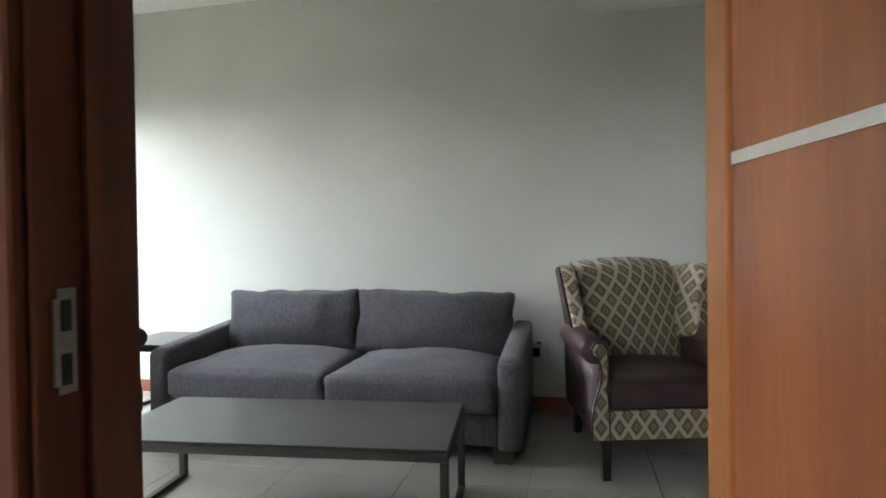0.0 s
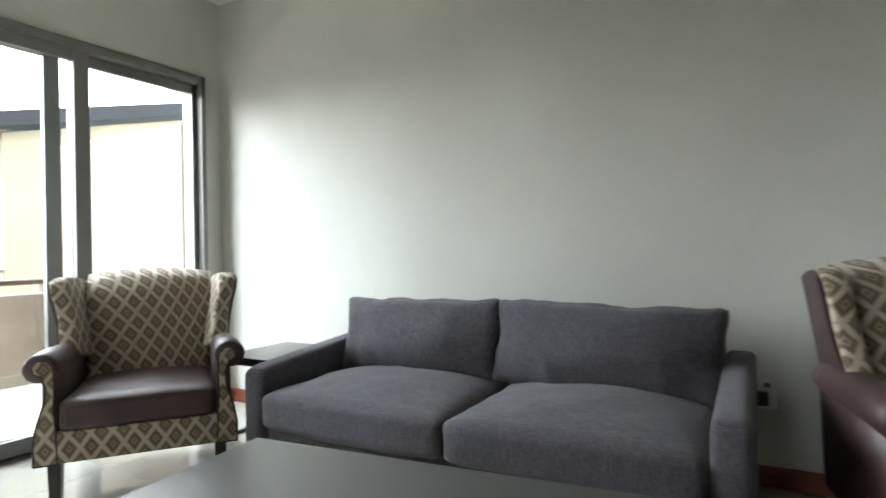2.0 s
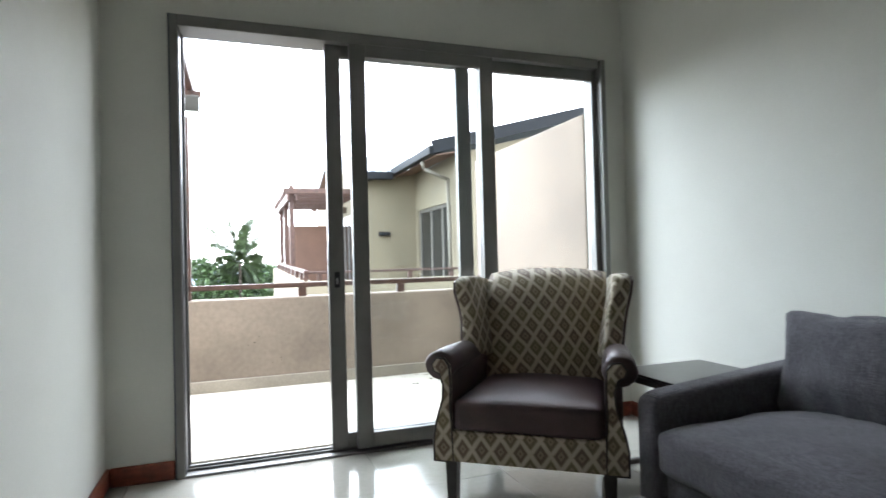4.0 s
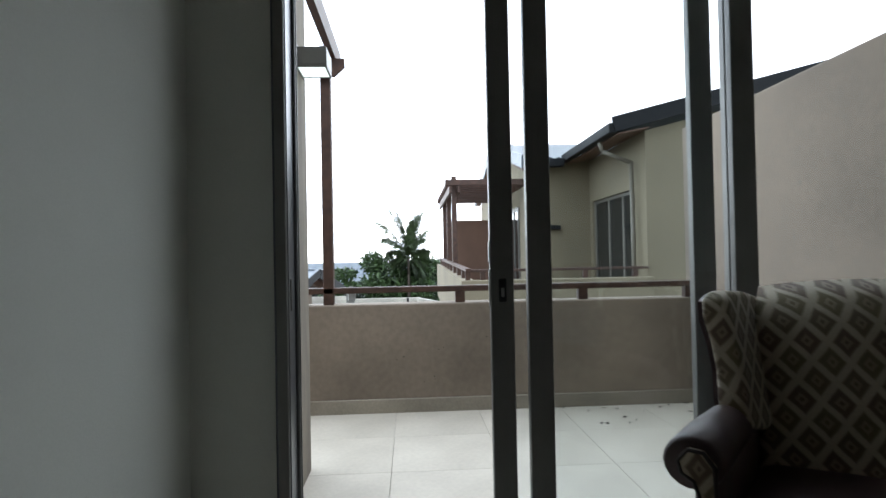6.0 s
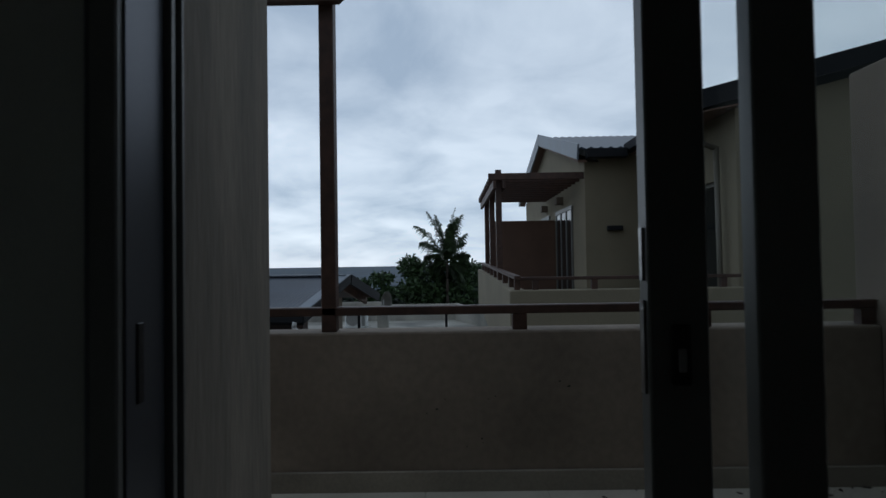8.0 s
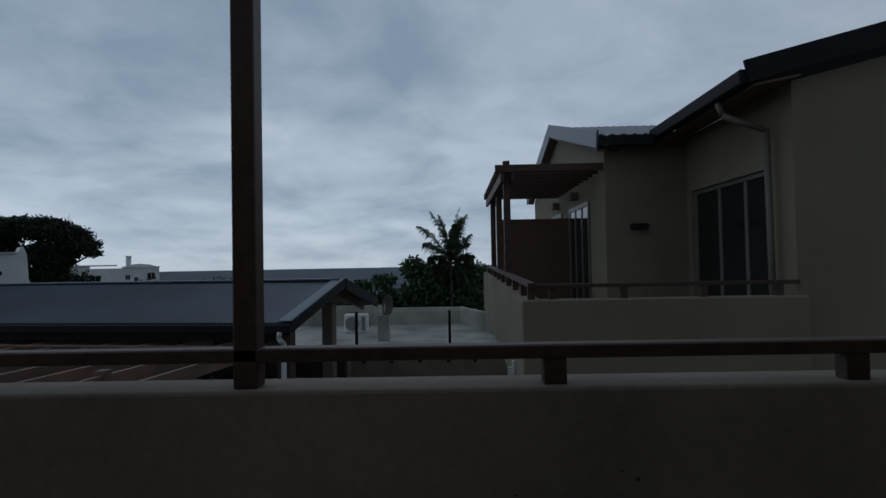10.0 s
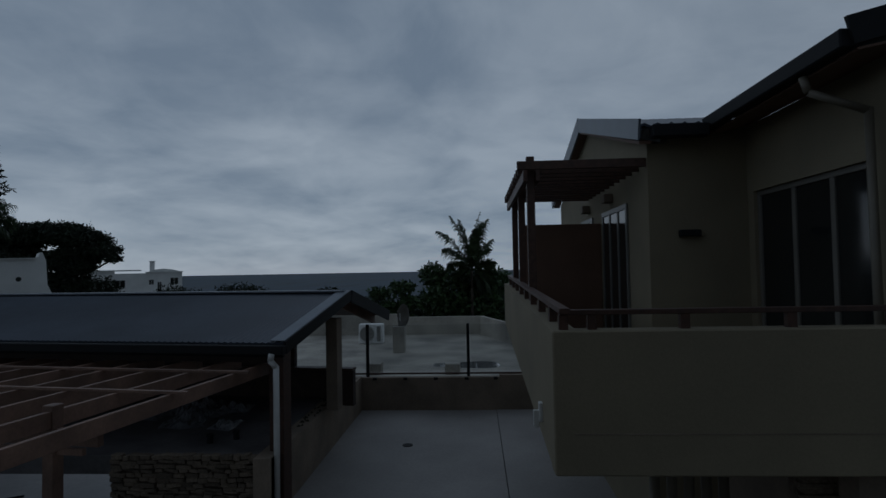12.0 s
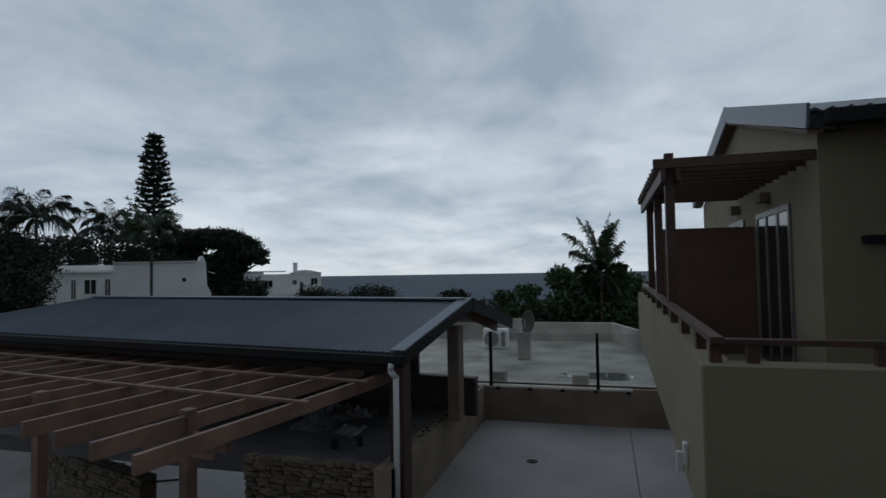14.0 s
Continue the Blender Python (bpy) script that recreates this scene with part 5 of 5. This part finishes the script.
def norfolk_pine(base, top, radius, seed):
    t = thing("norfolk_pine", "tall dark columnar pine with tiered upturned branches", "tree")
    b, h = Vector(base), Vector(top)
    part("trunk", tube(b, h, 0.35, 0.06, seg=8), M["bark"], t, smooth=True)
    r = random.Random(seed)
    verts, faces = [], []
    tiers = 30
    height = h.z - b.z
    for i in range(tiers):
        f = i / tiers
        z = b.z + height * (0.22 + 0.78 * f)
        rad = radius * (1 - f ** 2.2) * (0.9 + 0.2 * r.random()) + 0.45
        for j in range(9):
            az = j * math.tau / 9 + r.uniform(-0.3, 0.3) + i
            rr = rad * r.uniform(0.6, 1.12)
            for s in range(9):
                g = (s + 1) / 9
                p = Vector((b.x + math.cos(az) * rr * g, b.y + math.sin(az) * rr * g, z - 0.25 * rr * g + 0.33 * rr * g * g))
                for _ in range(5):
                    d = Vector((r.gauss(0, 1), r.gauss(0, 1), r.gauss(0.5, 0.6))).normalized() * (0.26 + 0.18 * g)
                    e = d.cross(Vector((r.gauss(0, 1), r.gauss(0, 1), r.gauss(0, 1)))).normalized() * 0.11
                    k = len(verts)
                    o = p + Vector((r.gauss(0, 0.09), r.gauss(0, 0.09), r.gauss(0, 0.05)))
                    verts.extend([o - e, o + e, o + d + e * 0.3, o + d - e * 0.3])
                    faces.append((k, k + 1, k + 2, k + 3))
    me = bpy.data.meshes.new("crown")
    me.from_pydata([tuple(v) for v in verts], [], faces)
    crown(me, M["leaf_dark"], t)
    return t


# just beyond the flat roof
limb_tree("broadleaf_tree", "dense dark green broadleaf tree beyond the flat roof", (-40.5, 1.6, -6.2),
          [(-41.2, -0.5, 0.85, 1.0, 0.9, 0.8), (-41.0, 0.6, 0.5, 1.1, 1.0, 0.8), (-40.6, 1.9, 0.45, 1.2, 1.1, 0.9), (-41.0, 3.4, 0.3, 1.3, 1.2, 0.9), (-40.0, -0.3, -0.7, 1.2, 1.0, 0.9), (-40.2, 1.0, -1.0, 1.3, 1.4, 0.9),
           (-40.2, 2.9, -1.0, 1.3, 1.4, 1.0), (-41.5, 4.9, -0.9, 1.3, 1.2, 0.9), (-41.0, 6.6, -1.6, 1.4, 1.5, 1.0), (-40.0, 4.4, -2.6, 1.5, 2.2, 1.2), (-39.8, 0.6, -2.9, 1.4, 2.0, 1.1)],
          15000, 0.17, M["leaf"], 3, 0.2, 0.35)
limb_tree("broadleaf_sapling", "open-crowned young tree with separate leaf clumps", (-39.2, -2.3, -5.8),
          [(-38.9, -3.6, -0.2, 0.75, 0.7, 0.42), (-38.6, -2.2, 0.1, 0.8, 0.8, 0.5), (-38.7, -2.9, -1.0, 0.8, 0.8, 0.45), (-38.4, -1.6, -0.7, 0.7, 0.7, 0.45), (-38.8, -2.2, -1.9, 0.9, 1.0, 0.5)],
          1700, 0.18, M["leaf"], 4, 0.12, 0.2)
palm_tree((-39.2, 2.0, -6.0), (-39.2, 2.0, 1.1), 16, 4.4, 8, droop=1.1, leaflets=50, width=0.17,
          spec=((-95, 62, 3.3), (-84, 76, 3.6), (-108, 52, 2.4), (-75, 34, 1.6), (-100, 8, 1.2), (-60, 80, 3.2), (82, 84, 3.6), (96, 78, 3.3), (85, 66, 2.3), (95, 36, 1.5), (108, 0, 1.3),
                (20, 76, 2.7), (170, 76, 2.8), (0, 46, 1.8), (180, 36, 1.8), (75, -45, 1.4), (-85, -50, 1.1), (-130, 78, 3.0), (60, 80, 3.0), (130, 56, 2.0), (95, -40, 1.5)))
# to the left, round the white houses
norfolk_pine((-60.2, -48.6, -6.0), (-60.2, -48.6, 18.4), 2.7, 2)
limb_tree("umbrella_tree", "broad flat-topped dark umbrella tree", (-56.0, -40.5, -6.0),
          [(-56.0, -41.2, 4.7, 2.5, 2.6, 1.25), (-56.0, -38.6, 5.2, 2.6, 2.6, 1.1), (-56.0, -36.0, 5.1, 2.5, 2.4, 1.1), (-56.0, -33.9, 4.5, 2.2, 1.9, 0.95), (-56.0, -32.3, 3.5, 1.8, 1.2, 0.7),
           (-56.0, -31.4, 2.7, 1.0, 0.8, 0.4), (-56.0, -40.6, 2.7, 2.5, 3.0, 1.6), (-56.0, -35.3, 2.6, 2.4, 2.5, 1.4), (-56.0, -36.0, 0.0, 2.4, 2.6, 2.0), (-56.0, -40.0, 0.2, 2.5, 3.0, 2.0)],
          52000, 0.19, M["leaf_dark"], 6, 0.4, 0.15)
limb_tree("dark_tree", "dense dark tree mass behind the white house", (-33.0, -33.5, -5.0),
          [(-29.5, -31.5, 1.6, 2.6, 3.2, 2.6), (-32.0, -34.0, 2.6, 2.6, 3.0, 1.8), (-28.0, -28.5, 0.4, 2.2, 1.6, 1.8), (-45.0, -44.0, 3.0, 2.5, 2.6, 1.6), (-27.0, -31.5, 3.0, 2.4, 2.6, 2.0)],
          42000, 0.13, M["leaf_dark"], 7, 0.3, 0.3)
limb_tree("spreading_tree", "thin spreading tree above the roofs", (-47.0, -43.0, -5.0),
          [(-45.0, -43.5, 4.6, 2.6, 2.4, 0.55), (-48.0, -40.5, 4.9, 2.4, 2.2, 0.5), (-50.0, -43.0, 3.4, 3.5, 3.5, 1.3), (-52.0, -41.0, 2.4, 3.0, 4.0, 1.6)], 7000, 0.2, M["leaf_dark"], 9, 0.25, 0.2)
palm_tree((-31.4, -30.6, -4.8), (-31.4, -30.6, 5.0), 22, 2.6, 12, droop=1.5, upright=0.55, mat="leaf_dark", label="bushy dark palm tree")
palm_tree((-49.9, -44.5, -5.5), (-49.9, -44.5, 6.2), 22, 3.5, 13, droop=1.4, upright=0.6, mat="leaf_dark", label="dark palm tree with spread fronds")
palm_tree((-38.0, -28.3, -4.8), (-38.0, -28.3, 4.5), 30, 2.5, 14, droop=1.4, upright=0.7, label="slender palm tree with upright fronds")
for x, y, z, sx, sy, sz, n, sd in ((-88.5, -33.0, -2.2, 3.0, 4.2, 1.7, 2500, 21), (-84.0, -41.0, -2.4, 2.4, 2.4, 2.2, 1600, 22), (-63.2, -13.0, -1.6, 1.2, 1.7, 1.1, 1300, 23), (-92.0, -44.0, -2.6, 3.0, 5.0, 1.4, 2000, 24),
                                   (-74.0, -44.5, -0.6, 1.8, 2.0, 1.6, 1600, 25), (-46.0, -4.5, -2.4, 2.0, 4.5, 1.4, 2400, 26), (-47.0, 4.0, -1.6, 2.0, 6.0, 1.6, 3000, 27), (-62.0, -9.0, -2.6, 2.0, 6.0, 1.2, 2400, 28)):
    limb_tree("shrub", "low dark coastal shrub", (x, y, z - sz - 4.0), [(x, y, z, sx, sy, sz), (x + 0.4, y + sy * 0.5, z - 0.3, sx * 0.7, sy * 0.5, sz * 0.8), (x, y - sy * 0.55, z - 0.2, sx * 0.7, sy * 0.5, sz * 0.7)], n, 0.24, M["leaf_dark"], sd, 0.1, 0.3)


# ---- white houses ----
def facing(p, q):
    """Pose at p with the local x axis running to q; the local y axis points away from the balcony."""
    return pose(p[0], p[1], 0, 0, 0, math.degrees(math.atan2(q[1] - p[1], q[0] - p[0]))), math.hypot(q[0] - p[0], q[1] - p[1])


def dark_openings(parent, rows, y=0.0):
    for x0, z0, x1, z1 in rows:
        w = part("window", boxes((x0 - 0.08, y - 0.06, z0 - 0.08, x1 + 0.08, y - 0.003, z0), (x0 - 0.06, y - 0.05, z1, x1 + 0.06, y - 0.003, z1 + 0.06), (x0 - 0.06, y - 0.05, z0, x0, y - 0.003, z1), (x1, y - 0.05, z0, x1 + 0.06, y - 0.003, z1),
                                 ((x0 + x1) / 2 - 0.025, y - 0.04, z0, (x0 + x1) / 2 + 0.025, y - 0.003, z1)), M["white_wall"], parent)
        part("pane", box(x0, y - 0.02, z0, x1, y - 0.004, z1), M["dark_glass"], w)


m, ln = facing((-39.9, -33.6), (-44.3, -28.8))
ww = thing("white_house", "whitewashed house end with a scrolled parapet", "house", m=m)
R = ln
part("wall", prism([(0, -6), (0, 2.42), (R - 0.7, 2.5), (R - 0.45, 2.62), (R - 0.35, 2.95), (R - 0.22, 2.95), (R, 2.4), (R + 0.1, 0.6), (R + 0.4, -0.1), (R + 0.5, -6)], "y", 0.0, 3.0), M["white_wall"], ww)
part("round_vent", tube((R - 1.6, -0.03, 1.05), (R - 1.6, 0.01, 1.05), 0.17, seg=16), M["dark_glass"], ww)
part("coping", bar((0, 0.0, 2.44), (R - 0.6, 0.0, 2.52), 0.3, 0.07), M["white_wall"], ww)
part("side_rail", boxes((R + 0.35, 0.4, 0.2, R + 0.95, 0.46, 0.26), (R + 0.89, 0.4, -0.5, R + 0.95, 0.46, 0.2), (R + 0.62, 0.4, -0.5, R + 0.66, 0.46, 0.2), (R + 0.4, 0.4, -0.2, R + 0.95, 0.46, -0.16)), M["gutter"], ww)
m, ln = facing((-39.6, -40.8), (-43.4, -37.2))
lw = thing("white_house", "long low whitewashed house with a flat roof", "house", m=m)
part("wall", box(0, 0, -6, ln + 1.2, 5, 1.75), M["white_wall"], lw)
part("roof_parapet", boxes((-0.4, -0.35, 1.75, ln + 1.2, 5.2, 1.93), (-0.2, 0.5, 1.93, ln + 1.2, 5.2, 2.35)), M["white_wall"], lw)
dark_openings(lw, ((ln - 2.9, -0.4, ln - 2.6, 1.15), (ln - 2.0, 0.0, ln - 1.2, 1.15), (ln - 0.55, -0.7, ln - 0.2, 1.2)))
m, ln = facing((-94.6, -61.8), (-102.3, -49.2))
fh = thing("white_villa", "far white flat-roofed villa with a chimney", "house", m=m)
part("wall", boxes((0, 0.6, -9, 4.3, 6, 1.75), (4.3, 0.2, -9, 9.2, 6, 1.35), (9.2, 0, -9, ln, 6, 1.55)), M["white_wall"], fh)
part("roof_parapet", boxes((0.8, 0.3, 1.75, 8.4, 6.2, 1.95), (9.0, -0.15, 1.45, ln + 0.15, 0.0, 1.6)), M["white_wall"], fh)
part("roof_vault", prism([(9.3, 1.55), (10.4, 1.95), (11.8, 2.1), (13.2, 1.95), (ln - 0.1, 1.55)], "y", 0.1, 5.0), M["white_wall"], fh)
part("chimney", box(9.7, 0.8, 1.2, 10.5, 1.8, 3.35, 0.05), M["white_wall"], fh)
part("chimney_cap", box(9.6, 0.7, 3.35, 10.6, 1.9, 3.45), M["white_wall"], fh)
dark_openings(fh, ((4.5, -1.0, 6.0, 0.2),), 0.2)
dark_openings(fh, ((9.6, -0.6, 10.3, 0.2), (10.9, -1.8, 11.5, -0.2), (12.9, -0.6, 14.1, 0.5)))
part("garden_wall", box(5.5, -1.6, -9, ln - 2.6, -1.4, -2.0), M["white_wall"], fh)

# ---- ground and sea ----
def ground_mesh():
    bm = bmesh.new()
    xs = [60, 10, -5, -12, -20, -32, -40, -55, -75, -100, -140, -200, -400, -1500, -14000]
    ys = [-13000, -1500, -400, -150, -80, -40, -15, 0, 15, 40, 80, 150, 400, 1500, 13000]

    def zz(x):
        return -4.8 if x > -35 else max(-32.0, -4.8 - (-35 - x) * 0.16)
    grid = [[bm.verts.new((x, y, zz(x))) for y in ys] for x in xs]
    for i in range(len(xs) - 1):
        for j in range(len(ys) - 1):
            bm.faces.new((grid[i][j], grid[i + 1][j], grid[i + 1][j + 1], grid[i][j + 1]))
    bmesh.ops.recalc_face_normals(bm, faces=bm.faces)
    return bm


solid("ground", ground_mesh(), M["earth"], "dark overgrown ground sloping down to the sea", "ground", kind="structure")
solid("sea", box(-14000, -13000, -26.0, -130, 13000, -25.0), M["water"], "grey-blue rippled sea under an overcast sky", "sea", kind="structure")

# ---- floor tiles ----
def tile_mesh(name, w, d, h, mat, bevel=0.003):
    return mesh_from(box(-w / 2, -d / 2, -h, w / 2, d / 2, 0, bevel), name, mat)


def lay_tiles(parent, x0, y0, x1, y1, ox, oy, size, z, mat, gap=0.0018):
    """Square tiles, cut at the edges; whole ones share one mesh."""
    parent = bpy.data.objects[parent]
    whole = tile_mesh("tile", size - gap, size - gap, 0.011, mat, 0.0012)
    i0, j0 = math.floor((x0 - ox) / size), math.floor((y0 - oy) / size)
    i = i0
    while ox + i * size < x1 - 0.01:
        j = j0
        while oy + j * size < y1 - 0.01:
            a, b = max(x0, ox + i * size), min(x1, ox + (i + 1) * size)
            c, d = max(y0, oy + j * size), min(y1, oy + (j + 1) * size)
            if b - a > 0.02 and d - c > 0.02:
                full = b - a > size - 1e-4 and d - c > size - 1e-4
                me = whole if full else tile_mesh("tile", b - a - gap, d - c - gap, 0.011, mat, 0.0012)
                ob = new("tile", me)
                ob.location = ((a + b) / 2, (c + d) / 2, z)
                ob.parent = parent
            j += 1
        i += 1


lay_tiles("floor", WEST, SOUTH, EAST, NORTH, -3.04, 0.17, 0.6, 0.0, M["floor_tile"])
lay_tiles("floor", -1.2, -1.0, EAST, SOUTH, -3.04, 0.17, 0.6, 0.0, M["floor_tile"])
lay_tiles("balcony_slab", PX1 + 0.014, -0.6, WEST - 0.23, 4.236, -5.111, 1.37, 0.6, -0.002, M["balcony_tile"], 0.0016)

# ---- ledge stones under the pergola ----
terrace = bpy.data.objects["stone_wall"]
rng = random.Random(5)
shapes = []
for k in range(6):
    bm = box(-0.5, -0.5, -0.5, 0.5, 0.5, 0.5, 0.08)
    for v in bm.verts:
        v.co += Vector((rng.uniform(-0.05, 0.05), rng.uniform(-0.06, 0.06), rng.uniform(-0.07, 0.07)))
    shapes.append(mesh_from(bm, "stone", M["stone"]))
z = -2.3
while z < -1.5:
    h = rng.uniform(0.04, 0.08)
    y = -3.28
    while y < -1.08:
        w = min(rng.uniform(0.09, 0.25), -1.06 - y)
        if w > 0.04:
            ob = new("stone", rng.choice(shapes))
            ob.parent = terrace
            ob.location = (-13.0 + rng.uniform(-0.025, 0.025), y + w / 2, z + h / 2 + rng.uniform(-0.012, 0.012))
            ob.rotation_euler = (rng.uniform(-0.14, 0.14), 0, rng.uniform(-0.1, 0.1))
            ob.scale = (0.12, w * rng.uniform(0.85, 1.0), h * rng.uniform(0.75, 1.0))
        y += w
    z += h

face = bpy.data.objects["stone_face"]
z = -1.0
while z < -0.36:
    h = min(rng.uniform(0.05, 0.10), -0.34 - z)
    y = 4.9
    while y < 6.4:
        w = rng.uniform(0.16, 0.42)
        if h > 0.03:
            ob = new("stone", rng.choice(shapes))
            ob.parent = face
            ob.location = (-9.6 + rng.uniform(-0.012, 0.012), y + w / 2, z + h / 2)
            ob.scale = (0.1, w - 0.008, h - 0.006)
        y += w
    z += h

low = bpy.data.objects["low_stone_wall"]
z = -3.1
while z < -2.45:
    h = rng.uniform(0.06, 0.11)
    x = 0.02
    while x < 3.75:
        w = rng.uniform(0.12, 0.34)
        ob = new("stone", rng.choice(shapes))
        ob.parent = low
        ob.location = (x + w / 2, rng.uniform(-0.02, 0.02), z + h / 2)
        ob.rotation_euler = (0, rng.uniform(-0.12, 0.12), 0)
        ob.scale = (w * 0.95, 0.14, h * 0.92)
        x += w
    z += h
